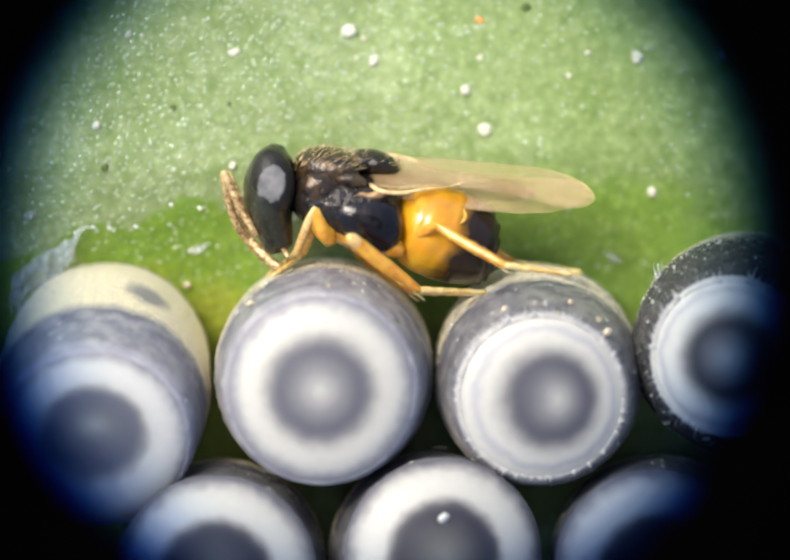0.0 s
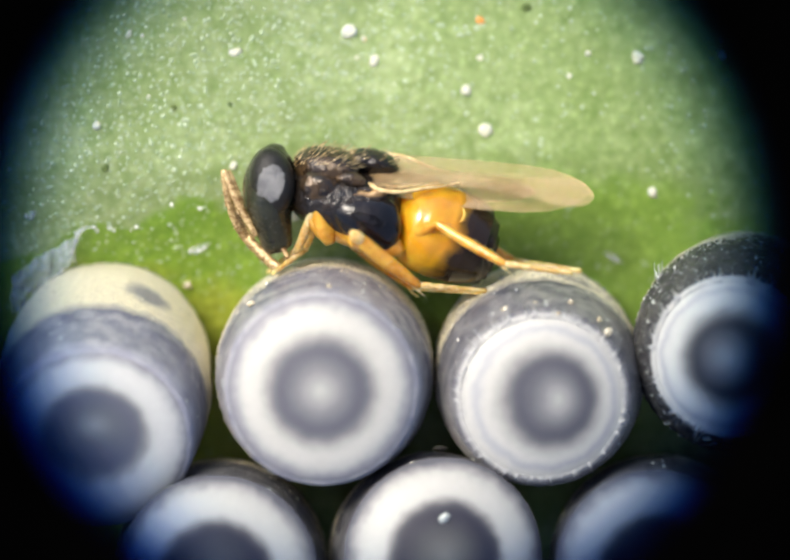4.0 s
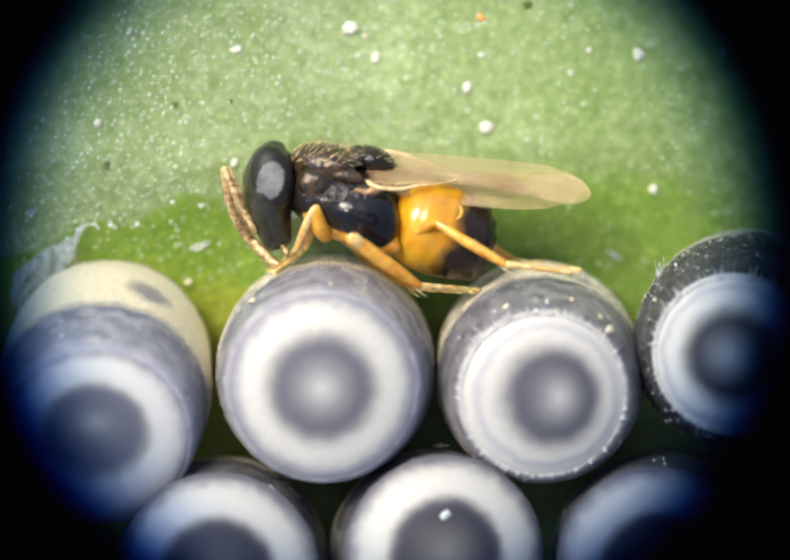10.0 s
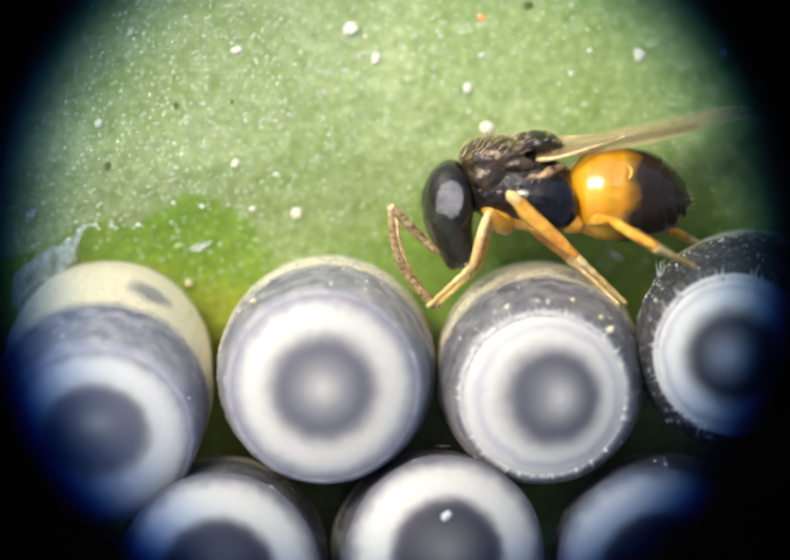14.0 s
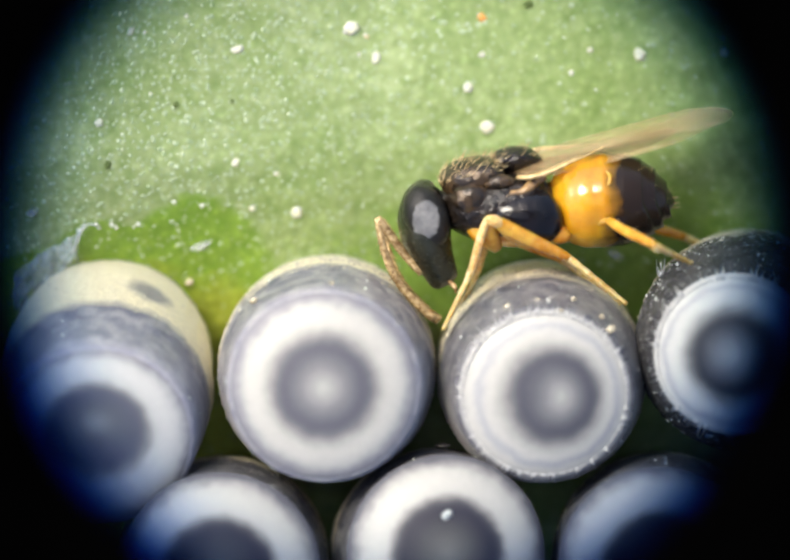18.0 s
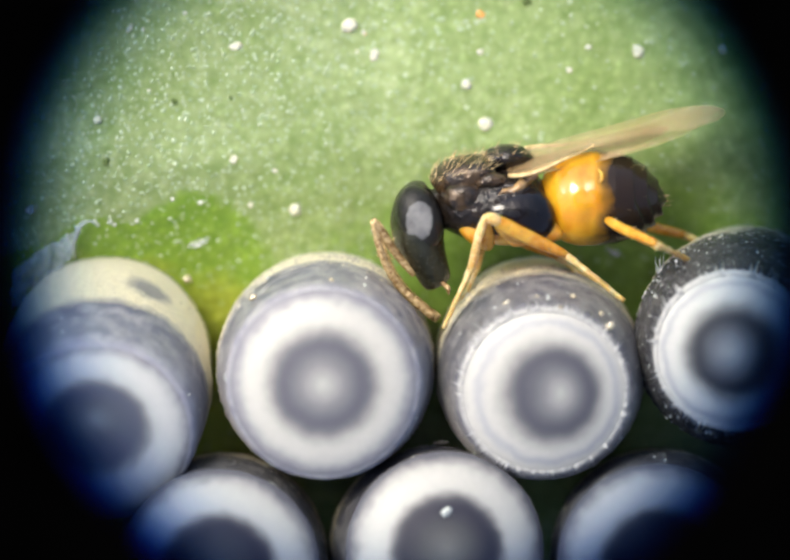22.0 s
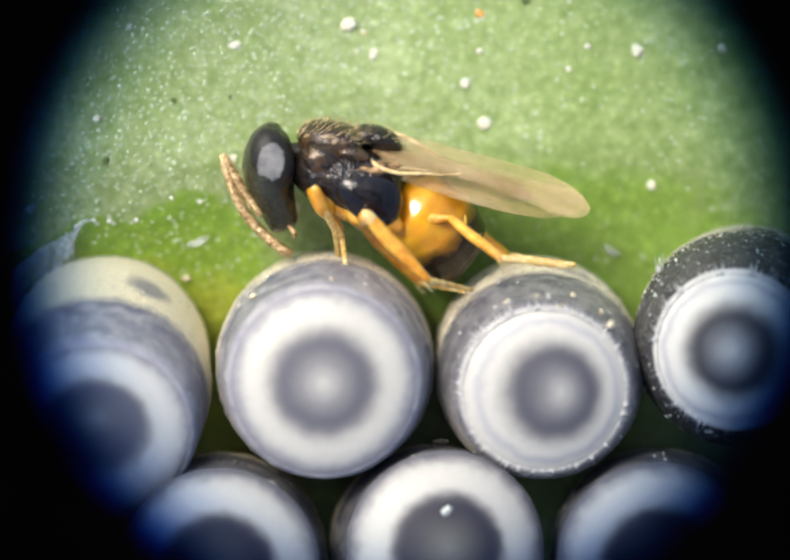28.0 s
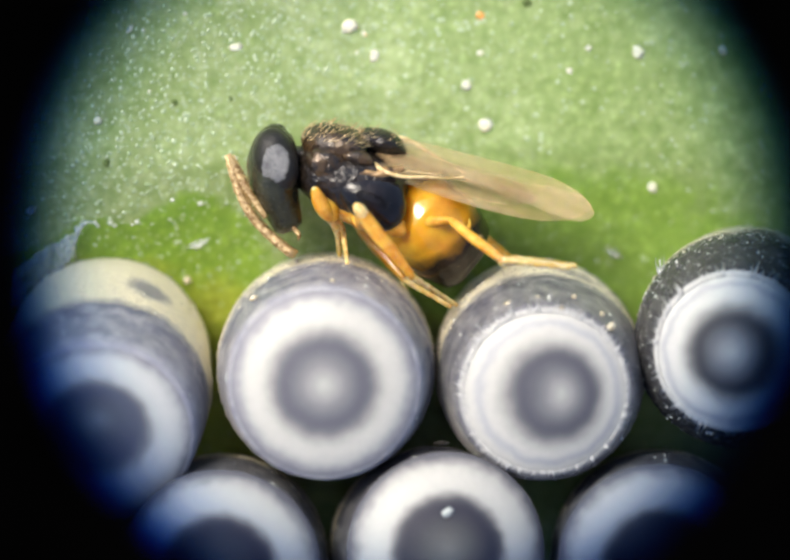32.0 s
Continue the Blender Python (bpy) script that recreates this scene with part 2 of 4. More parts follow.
def wing_material():
    m, n, l, p = graph("wing_membrane")
    co = n.new("ShaderNodeTexCoord").outputs["Object"]
    big = noise_node(n, l, co, 120, 3)
    long = n.new("ShaderNodeVectorMath")
    long.operation = "MULTIPLY"
    l.new(co, long.inputs[0])
    long.inputs[1].default_value = (0.12, 1, 1)
    crease = noise_node(n, l, long.outputs[0], 13, 3, 0.6)
    hair = noise_node(n, l, co, 14, 4, 0.7)
    tint = mix_node(n, l, 0.5, ramp_node(n, l, big, [(0.3, (0.44, 0.28, 0.115)), (0.7, (0.77, 0.545, 0.31))]), ramp_node(n, l, crease, [(0.35, (0.46, 0.305, 0.135)), (0.65, (0.87, 0.685, 0.45))]))
    speck = noise_node(n, l, co, 8, 3, 0.7)
    tint = mix_node(n, l, 0.6, tint, ramp_node(n, l, speck, [(0.34, (0.50, 0.44, 0.36)), (0.56, (1.0, 1.0, 1.0)), (0.72, (1.35, 1.35, 1.3))]), "MULTIPLY")
    l.new(tint, p.inputs["Base Color"])
    veil = math_node(n, l, "ADD", math_node(n, l, "MULTIPLY", hair, 0.15), math_node(n, l, "MULTIPLY", crease, 0.30))
    l.new(math_node(n, l, "ADD", veil, 0.03, True), p.inputs["Alpha"])
    p.inputs["Roughness"].default_value = 0.3
    p.inputs["Coat Weight"].default_value = 0.5
    p.inputs["Coat Roughness"].default_value = 0.15
    bump_node(n, l, p, hair, 3.0)
    return m


def vignette_glass():
    """Clear glass with the vignette's shade and blue colour fringe put into its tint."""
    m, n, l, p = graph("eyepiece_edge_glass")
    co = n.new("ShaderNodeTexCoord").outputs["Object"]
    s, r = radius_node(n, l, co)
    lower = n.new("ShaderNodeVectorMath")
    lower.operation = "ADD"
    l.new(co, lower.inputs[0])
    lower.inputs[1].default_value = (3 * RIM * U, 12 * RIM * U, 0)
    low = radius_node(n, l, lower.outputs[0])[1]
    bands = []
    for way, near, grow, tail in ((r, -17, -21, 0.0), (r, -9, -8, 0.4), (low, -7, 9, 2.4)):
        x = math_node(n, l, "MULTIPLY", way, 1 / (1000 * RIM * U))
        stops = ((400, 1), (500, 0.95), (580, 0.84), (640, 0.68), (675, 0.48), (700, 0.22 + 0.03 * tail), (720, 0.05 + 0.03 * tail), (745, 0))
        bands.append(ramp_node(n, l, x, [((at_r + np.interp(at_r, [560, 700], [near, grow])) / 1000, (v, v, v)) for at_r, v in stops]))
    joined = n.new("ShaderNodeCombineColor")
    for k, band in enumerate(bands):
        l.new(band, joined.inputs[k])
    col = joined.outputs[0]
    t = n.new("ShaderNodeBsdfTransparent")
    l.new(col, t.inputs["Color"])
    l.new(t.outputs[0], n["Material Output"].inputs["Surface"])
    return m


M_LEAF = leaf_material()
M_LID = egg_lid_material("egg_lid_rings", 200, 0.465, 0.825, 1.0)
M_LID_FRINGED = egg_lid_material("egg_lid_fringed_rings", 200, 0.45, 0.88, 0.80, 0.95, 1.0, True, (14, -38))
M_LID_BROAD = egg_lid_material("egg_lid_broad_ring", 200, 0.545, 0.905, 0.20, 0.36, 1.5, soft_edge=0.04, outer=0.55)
M_LID_WIDE = egg_lid_material("egg_lid_wide_disc", 200, 0.47, 0.86, 1.4, 0.8, shift=(50, 25), white=(0.64, 0.635, 0.59), soft_edge=0.05)
M_LID_SMALL = egg_lid_material("egg_lid_small_rings", 176, 0.46, 0.94, 0.42, 1.15, 1.0, True, white=(0.62, 0.61, 0.56))
M_SHELL = egg_shell_material("egg_shell_banded", 1.15, 0.25, 5, 0.56, 305, 0.75)
M_SHELL_CREAM = egg_shell_material("egg_shell_cream_flank", 1.5, 0.3, 3, 0.60, 262, 0.4, 0.3)
M_SHELL_SPECKLED = egg_shell_material("egg_shell_speckled", 0.72, 0.2, 6, 0.60, 305, 0.9, 0.25, 0.8)
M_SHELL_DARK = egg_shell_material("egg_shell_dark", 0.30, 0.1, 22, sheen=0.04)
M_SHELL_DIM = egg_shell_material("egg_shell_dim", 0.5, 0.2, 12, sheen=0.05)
M_AMBER = gaster_material()
M_WING = wing_material()
M_VIGNETTE = vignette_glass()
M_BARREL = plain("black_barrel_paint", (0.0002, 0.0002, 0.0002), (0.0005, 0.0005, 0.0005), 200, 0.95, spec=0.0)
M_PAPILLA = plain("wax_papilla", (0.26, 0.355, 0.185), (0.40, 0.49, 0.32), 30, 0.25, spec=0.9)
M_GRAIN = plain("pale_dust", (0.58, 0.56, 0.42), (0.76, 0.73, 0.58), 12, 0.6, 1.0, 6, sss=0.3, spec=0.3)
M_GRAIN_ORANGE = plain("orange_dust", (0.65, 0.25, 0.04), (0.8, 0.4, 0.1), 10, 0.4, 1.5, 5)
M_GRAIN_DARK = plain("dark_speck", (0.07, 0.11, 0.03), (0.12, 0.16, 0.05), 10, 0.6, 1.5, 5, spec=0.2)
M_FLAKE = plain("torn_leaf_skin", (0.52, 0.57, 0.56), (0.78, 0.82, 0.82), 30, 0.25, 4.0, 14, alpha=0.32, spec=0.7)
M_RESIN = plain("amber_resin", (0.50, 0.42, 0.26), (0.86, 0.80, 0.62), 8, 0.16, 2.0, 5, spec=0.9, trans=0.3)
M_GLOSSY_SPECK = plain("pale_glossy_speck", (0.75, 0.85, 0.75), (0.95, 0.95, 0.9), 6, 0.17, 2.0, 4, spec=1.0, trans=0.3)
M_GRANULE = plain("tan_shell_granules", (0.34, 0.31, 0.26), (0.64, 0.58, 0.46), 22, 0.3, 1.0, 5, sss=0.3, spec=0.6)
M_FRINGE = plain("white_fringe", (0.46, 0.46, 0.47), (0.66, 0.66, 0.63), 12, 0.6, 1.0, 6, spec=0.2)
M_BLACK = plain("black_cuticle", (0.007, 0.006, 0.006), (0.024, 0.017, 0.012), 30, 0.2, 8.0, 14, spec=0.5)
M_GLOSS = plain("polished_black_cuticle", (0.003, 0.003, 0.004), (0.008, 0.006, 0.007), 40, 0.2, 4.0, 26, coat=0.3, spec=0.3)
M_BRONZE = plain("bronze_hairy_cuticle", (0.007, 0.006, 0.005), (0.085, 0.052, 0.024), 34, 0.19, 3.5, 9, spec=0.9, metal=0.4)
M_HEAD = plain("dark_olive_cuticle", (0.011, 0.012, 0.008), (0.027, 0.028, 0.016), 40, 0.23, 2.0, 8, spec=0.5)
M_EYE = plain("black_compound_eye", (0.009, 0.009, 0.009), (0.022, 0.021, 0.019), 30, 0.34, 2.0, 5, spec=0.3)
M_EYE_HIGHLIGHT = plain("grey_eye_highlight", (0.12, 0.125, 0.135), (0.26, 0.26, 0.26), 34, 0.3)
M_LEG = plain("honey_leg_cuticle", (0.54, 0.225, 0.012), (0.72, 0.39, 0.05), 24, 0.22, 1.2, 8, sss=0.7, coat=0.6)
M_TARSUS = plain("pale_leg_cuticle", (0.60, 0.36, 0.11), (0.80, 0.58, 0.28), 14, 0.24, 1.5, 6, sss=0.6, coat=0.4)
M_ANTENNA = plain("brown_antenna_cuticle", (0.22, 0.12, 0.035), (0.72, 0.52, 0.25), 11, 0.2, 4.0, 7, spec=0.9, metal=0.25)
M_VEIN = plain("amber_wing_vein", (0.50, 0.34, 0.13), (0.80, 0.62, 0.32), 20, 0.2, 2.0, 6, spec=0.9)
M_WINGROOT = plain("golden_brown_wing_root", (0.05, 0.028, 0.012), (0.42, 0.26, 0.11), 22, 0.22, 2.0, 8, spec=0.8)
M_HAIR = plain("golden_hair", (0.62, 0.42, 0.16), (0.90, 0.72, 0.40), 10, 0.25, spec=0.9, metal=0.5)


# ---- building helpers ----
def mesh_from(name, bm, material, smooth=True):
    for v in bm.verts:
        v.co *= U
    me = bpy.data.meshes.new(name)
    bm.normal_update()
    bm.to_mesh(me)
    bm.free()
    for f in me.polygons:
        f.use_smooth = smooth
    me.materials.append(material)
    return me


def part(name, bm, material, parent=None, label="", place=None, smooth=True):
    """Links a bmesh, given in units, as one mesh object under parent."""
    ob = new(name, mesh_from(name, bm, material, smooth))
    if parent is not None:
        ob.parent = parent
    if place is not None:
        ob.location = Vector(place) * U
    return tagged(ob, label)


def smooth_rows(rows, steps):
    """Catmull-Rom through rows of numbers."""
    a = np.array(rows, float)
    a = np.vstack([2 * a[0] - a[1], a, 2 * a[-1] - a[-2]])
    out = []
    for i in range(1, len(a) - 2):
        for k in range(steps):
            t = k / steps
            p0, p1, p2, p3 = a[i - 1], a[i], a[i + 1], a[i + 2]
            out.append(0.5 * (2 * p1 + (p2 - p0) * t + (2 * p0 - 5 * p1 + 4 * p2 - p3) * t * t + (3 * p1 - p0 - 3 * p2 + p3) * t ** 3))
    out.append(a[-2])
    return np.array(out)


def loft(rows, around=24, steps=4, rough=0.0, bm=None):
    """A closed body along a bent line. Rows: x, y, z of the line, half height across it, half depth (along z)."""
    r = smooth_rows(rows, steps)
    bm = bm or bmesh.new()
    rings = []
    for i, (x, y, z, a, b) in enumerate(r):
        j, k = max(i - 1, 0), min(i + 1, len(r) - 1)
        d = Vector(r[k][:3]) - Vector(r[j][:3])
        d = d.normalized() if d.length > 1e-6 else Vector((1, 0, 0))
        up = Vector((-d.y, d.x, 0))
        up = up.normalized() if up.length > 1e-4 else Vector((0, 1, 0))
        side = d.cross(up)
        a, b = max(a, 0.05), max(b, 0.05)
        ring = []
        for s in range(around):
            w = 2 * math.pi * s / around
            v = Vector((x, y, z)) + up * (a * math.cos(w)) + side * (b * math.sin(w))
            if rough:
                q = v * 0.045
                v += (v - Vector((x, y, z))).normalized() * (rough * noise.noise(q))
            ring.append(bm.verts.new(v))
        rings.append(ring)
    for p, q in zip(rings, rings[1:]):
        for s in range(around):
            bm.faces.new((p[s], q[s], q[(s + 1) % around], p[(s + 1) % around]))
    bm.faces.new(list(reversed(rings[0])))
    bm.faces.new(rings[-1])
    bmesh.ops.recalc_face_normals(bm, faces=bm.faces)
    return bm


def lathe(profile, around=64, steps=4, wobble=0.0, closed=True, relief=0.0):
    p = smooth_rows(profile, steps)
    bm = bmesh.new()
    rings = []
    for r, z in p:
        r = max(r, 0.02)
        ring = []
        for s in range(around):
            w = 2 * math.pi * s / around
            k = 1 + wobble * noise.noise(Vector((math.cos(w) * 1.5, math.sin(w) * 1.5, z * 0.01)))
            if relief and r > 1:
                k += relief * noise.noise(Vector((r * math.cos(w), r * math.sin(w), z)) * 0.09) / r
            ring.append(bm.verts.new((r * k * math.cos(w), r * k * math.sin(w), z)))
        rings.append(ring)
    for a, b in zip(rings, rings[1:]):
        for s in range(around):
            bm.faces.new((a[s], a[(s + 1) % around], b[(s + 1) % around], b[s]))
    if closed:
        bm.faces.new(list(reversed(rings[0])))
        bm.faces.new(rings[-1])
    bmesh.ops.recalc_face_normals(bm, faces=bm.faces)
    return bm


def blob(rx, ry, rz, rough=0.15, detail=3, seed=0.0):
    bm = bmesh.new()
    bmesh.ops.create_icosphere(bm, subdivisions=detail, radius=1)
    for v in bm.verts:
        k = 1 + rough * noise.noise(v.co * 1.7 + Vector((seed, seed * 1.3, 0)))
        v.co = Vector((v.co.x * rx * k, v.co.y * ry * k, v.co.z * rz * k))
    return bm


# ---- the leaf ----
def leaf_height(x, y):
    """Low beside the eggs, rising away from them and most to the left; a hollow to the right."""
    s = min(max((y + 250) / 520, 0.0), 1.0)
    s = s * s * (3 - 2 * s)
    rise = 8 + 172 * s + 0.05 * max(y - 300, 0) + 70 * s * min(max((-x - 50) / 550, 0.0), 1.0)
    rise -= 60 * s * math.exp(-((x - 470) / 330) ** 2 - ((y - 70) / 190) ** 2)
    far = -0.000012 * (x * x + (y * 1.3) ** 2) + 0.0001 * x * x / (1 + (x / 900) ** 2)
    return rise + 10 * noise.noise(Vector((x * 0.004, y * 0.004, 2.0))) + 3.0 * noise.noise(Vector((x * 0.02, y * 0.02, 5.0))) + far


def leaf_wax(x, y):
    """1 where the waxy bloom is whole, 0 where it is worn off beside the eggs."""
    n1 = 34 * noise.noise(Vector((x * 0.014, y * 0.014, 1.0))) + 30 * noise.noise(Vector((x * 0.045, y * 0.045, 3.0)))
    edge = np.interp(x, [-760, -610, -520, -440, -400, -330, -280, -240], [40, 112, 108, 158, 166, 150, 100, 20])
    w1 = (y - edge - 0.45 * n1) / 12
    w2 = (x + 275 - 0.9 * n1) / 55
    right = (math.hypot((x - 340) / 330, (y - 30) / 150) - 1) * 2.2 + 0.02 * n1
    w = min(max(max(w1, w2), 0.0), 1.0)
    thin = 0.76 + 0.24 * min(max((-x - 60 + 0.5 * y + 2.5 * n1) / 520, 0.0), 1.0)
    return min(w, 0.20 + 0.80 * min(max(right, 0.0), 1.0)) * thin


def build_leaf():
    def axis(dense, step, far):
        inner = list(np.arange(0, dense, step))
        d, v = step, inner[-1]
        while v < far:
            d *= 1.22
            v += d
            inner.append(min(v, far))
        return [-q for q in reversed(inner[1:])] + inner
    xs, ys = axis(900, 11, 11000), axis(660, 11, 5200)
    verts, wax, faces = [], [], []
    for y in ys:
        for x in xs:
            pinch = math.sqrt(max(1 - (x / 11200) ** 2, 0.0)) * (1 + 0.02 * math.sin(x * 0.002))
            yy = y * pinch
            verts.append((x * U, yy * U, leaf_height(x, yy) * U))
            wax.append(leaf_wax(x, yy))
    w = len(xs)
    for j in range(len(ys) - 1):
        for i in range(w - 1):
            faces.append((j * w + i, j * w + i + 1, (j + 1) * w + i + 1, (j + 1) * w + i))
    me = bpy.data.meshes.new("leaf")
    me.from_pydata(verts, [], faces)
    attr = me.attributes.new("wax", "FLOAT", "POINT")
    attr.data.foreach_set("value", wax)
    for f in me.polygons:
        f.use_smooth = True
    me.materials.append(M_LEAF)
    ob = new("leaf", me)
    solid = ob.modifiers.new("thickness", "SOLIDIFY")
    solid.thickness, solid.offset = 160 * U, -1
    return tagged(ob, "pale green waxy leaf surface with worn greener patch beside eggs", "leaf", kind="structure")


leaf = build_leaf()


def on_leaf(px, py, lift=0.0):
    """The place on the leaf that lies across and down the field of view."""
    z = 100.0
    for _ in range(4):
        p = at(px, py, z)
        z = leaf_height(p.x, p.y)
    return Vector((p.x, p.y, z + lift))


def build_papillae():
    rng = random.Random(5)
    verts, faces = [], []
    for k in range(108 * 46):
        px, py = 8 + (k % 108 + 0.5 * (k // 108 % 2)) * 14.5 + rng.gauss(0, 3.4), -18 + (k // 108) * 12.8 + rng.gauss(0, 3.2)
        p = on_leaf(px, py)
        clear = leaf_wax(p.x, p.y)
        if rng.random() > 0.24 + 0.56 * clear or rng.random() < 0.8 * min(max((px + 0.4 * py - 600) / 500, 0), 1):
            continue
        r = 2.6 + 3.2 * rng.random() ** 1.5
        h = r * rng.uniform(0.13, 0.26)
        b = len(verts)
        for ring, (kr, kz) in enumerate(((1.0, -0.3), (0.85, 0.45), (0.45, 0.85))):
            for s in range(7):
                a = 2 * math.pi * s / 7 + ring * 0.3
                verts.append(((p.x + r * kr * math.cos(a)) * U, (p.y + r * kr * math.sin(a)) * U, (p.z + h * kz) * U))
        verts.append((p.x * U, p.y * U, (p.z + h) * U))
        for ring in (0, 1):
            for s in range(7):
                q = (s + 1) % 7
                faces.append((b + ring * 7 + s, b + ring * 7 + q, b + ring * 7 + 7 + q, b + ring * 7 + 7 + s))
        for s in range(7):
            faces.append((b + 14 + s, b + 14 + (s + 1) % 7, b + 21))
    me = bpy.data.meshes.new("leaf_papillae")
    me.from_pydata(verts, [], faces)
    for f in me.polygons:
        f.use_smooth = True
    me.materials.append(M_PAPILLA)
    return tagged(new("leaf_papillae", me), "glistening pale wax papillae scattered over green leaf", "papillae", kind="stuff")


build_papillae()


# ---- eggs ----
def build_egg(fringe=0, lid="plain", shade=None, specks=16, granules=1500):
    """A barrel-shaped egg with a domed lid; lid: plain, wide, broad or small."""
    egg = new("bug_egg")
    rim = {"plain": 180, "wide": 180, "broad": 199, "small": 160}[lid] - (6 if fringe == 3 else 0)
    seat = {"plain": 546, "wide": 544, "broad": 524, "small": 548}[lid]
    shell = part("shell", lathe([(150, 0), (182, 45), (206, 140), (215, 290), (212, 390), (206, 440), (min(199, rim + 14), seat - 20), (rim + 3, seat - 3), (rim - 4, seat - 5), (rim - 16, seat - 9), (0, seat - 14)], 150, 5, 0.012, True, 3.2), shade or M_SHELL, egg, "mottled grey shell with cream band")
    look_of = {"plain": M_LID_FRINGED if fringe == 3 else M_LID, "wide": M_LID_WIDE, "broad": M_LID_BROAD, "small": M_LID_SMALL}[lid]
    high = 580 - seat
    dome = [(rim + 3, seat - 9), (rim + 2, seat - 2), (rim * 0.94, seat + 0.18 * high), (rim * 0.80, seat + 0.50 * high), (rim * 0.58, seat + 0.78 * high), (rim * 0.29, seat + 0.95 * high), (0, 580)]
    part("lid", lathe(dome, 90, 4, 0.012), look_of, egg, "white lid with grey rings and pale centre")
    rng = random.Random(40 + fringe)
    bm = bmesh.new()
    for k in range(specks):
        a, z = rng.uniform(0, 6.283), seat - 14 - 190 * rng.random() ** 1.3
        r = np.interp(z, [290, 390, 440, seat - 20, seat], [215, 212, 206, min(199, rim + 14), rim + 4]) + 1
        s = 1.3 + 2.2 * rng.random() ** 2
        bmesh.ops.create_icosphere(bm, subdivisions=1, radius=s, matrix=Matrix.Translation((r * math.cos(a), r * math.sin(a), z)) @ Matrix.Rotation(a * 7, 4, "X") @ Matrix.Diagonal((1.0, 1.5, 0.8, 1)))
    verts, faces = [], []
    for k in range(granules):
        a, z = rng.uniform(0, 6.283), 140 + 250 * rng.random()
        r = np.interp(z, [140, 290, 390, 440, seat - 20, seat], [206, 215, 212, 206, min(199, rim + 14), rim + 4])
        s = 1.8 + 2.4 * rng.random() ** 2
        c, w = Vector((r * math.cos(a), r * math.sin(a), z)), Vector((math.cos(a), math.sin(a), 0.1))
        e = Vector((-w.y, w.x, 0)) * s
        b = len(verts)
        verts += [(q * U)[:] for q in (c + w * (s * 0.9 + 1), c + e, c + Vector((0, 0, s)), c - e, c - Vector((0, 0, s)))]
        faces += [(b, b + 1, b + 2), (b, b + 2, b + 3), (b, b + 3, b + 4), (b, b + 4, b + 1)]
    me = bpy.data.meshes.new("granules")
    me.from_pydata(verts, [], faces)
    for f in me.polygons:
        f.use_smooth = True
    me.materials.append(M_GRANULE)
    grit = tagged(new("granules", me), "fine tan granules on the flank")
    grit.parent = egg
    part("crystal_specks", bm, M_GLOSSY_SPECK, egg, "tiny glittering crystals", smooth=False)
    if fringe:
        rng = random.Random(fringe)
        bm = bmesh.new()
        for k in range(190):
            a = 2 * math.pi * (k + rng.uniform(-0.5, 0.5)) / 190
            d, t = Vector((math.cos(a), math.sin(a), 0)), Vector((-math.sin(a), math.cos(a), 0))
            far = 13 + 19 * noise.noise(Vector((math.cos(a) * 9, math.sin(a) * 9, fringe))) + rng.uniform(-5, 5)
            base = d * (rim - 9) + Vector((0, 0, seat + 6))
            tip = d * (rim + max(far, 2)) + t * rng.uniform(-6, 6) + Vector((0, 0, seat - 4 - max(far, 2) * rng.uniform(0.2, 0.9)))
            w, h = rng.uniform(2.5, 6), 2.4
            vs = [bm.verts.new(c) for c in (base + t * w - Vector((0, 0, h)), base - t * w - Vector((0, 0, h)), base + Vector((0, 0, h)), tip)]
            for tri in ((0, 1, 3), (1, 2, 3), (2, 0, 3), (0, 2, 1)):
                bm.faces.new([vs[i] for i in tri])
        bmesh.ops.recalc_face_normals(bm, faces=bm.faces)
        part("fringe", bm, M_FRINGE, egg, "ragged white fringe round lid")
    return egg


def stand_egg(egg, px, py, offx, offy, size, spin, sink, label):
    """Rests the egg on the leaf with its widest ring centred at px, py and its lid leaning by offx, offy."""
    axis = Vector((offx / 290, -offy / 290, 0))
    axis.z = math.sqrt(1 - axis.x ** 2 - axis.y ** 2)
    turn = Vector((0, 0, 1)).rotation_difference(axis).to_matrix().to_4x4() @ Matrix.Rotation(radians(spin), 4, "Z")
    k = size / 215
    mid = at(px, py, 290 * k - sink)
    base = mid - axis * (290 * k)
    egg.matrix_basis = Matrix.Translation(base * U) @ turn @ Matrix.Scale(k, 4)
    return tagged(egg, label, "insect egg", "eggs on the leaf")


EGG_A = build_egg()
EGG_B = build_egg(3, "plain", M_SHELL_SPECKLED, 70, 1800)
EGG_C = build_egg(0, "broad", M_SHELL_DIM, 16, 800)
EGG_E = build_egg(0, "wide", M_SHELL_CREAM, 14, 100)
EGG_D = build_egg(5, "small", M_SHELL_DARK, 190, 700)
stand_egg(EGG_A, 646, 727, -6, 37, 216, 20, 12, "barrel-shaped insect egg, white ring on grey lid, on leaf")
stand_egg(EGG_B, 1070, 733, 6, 51, 207, 70, 12, "barrel-shaped egg with fringed white ring and amber specks")


def more_egg(src, *row):
    return stand_egg(copy_thing(src, Matrix.Identity(4)), *row)


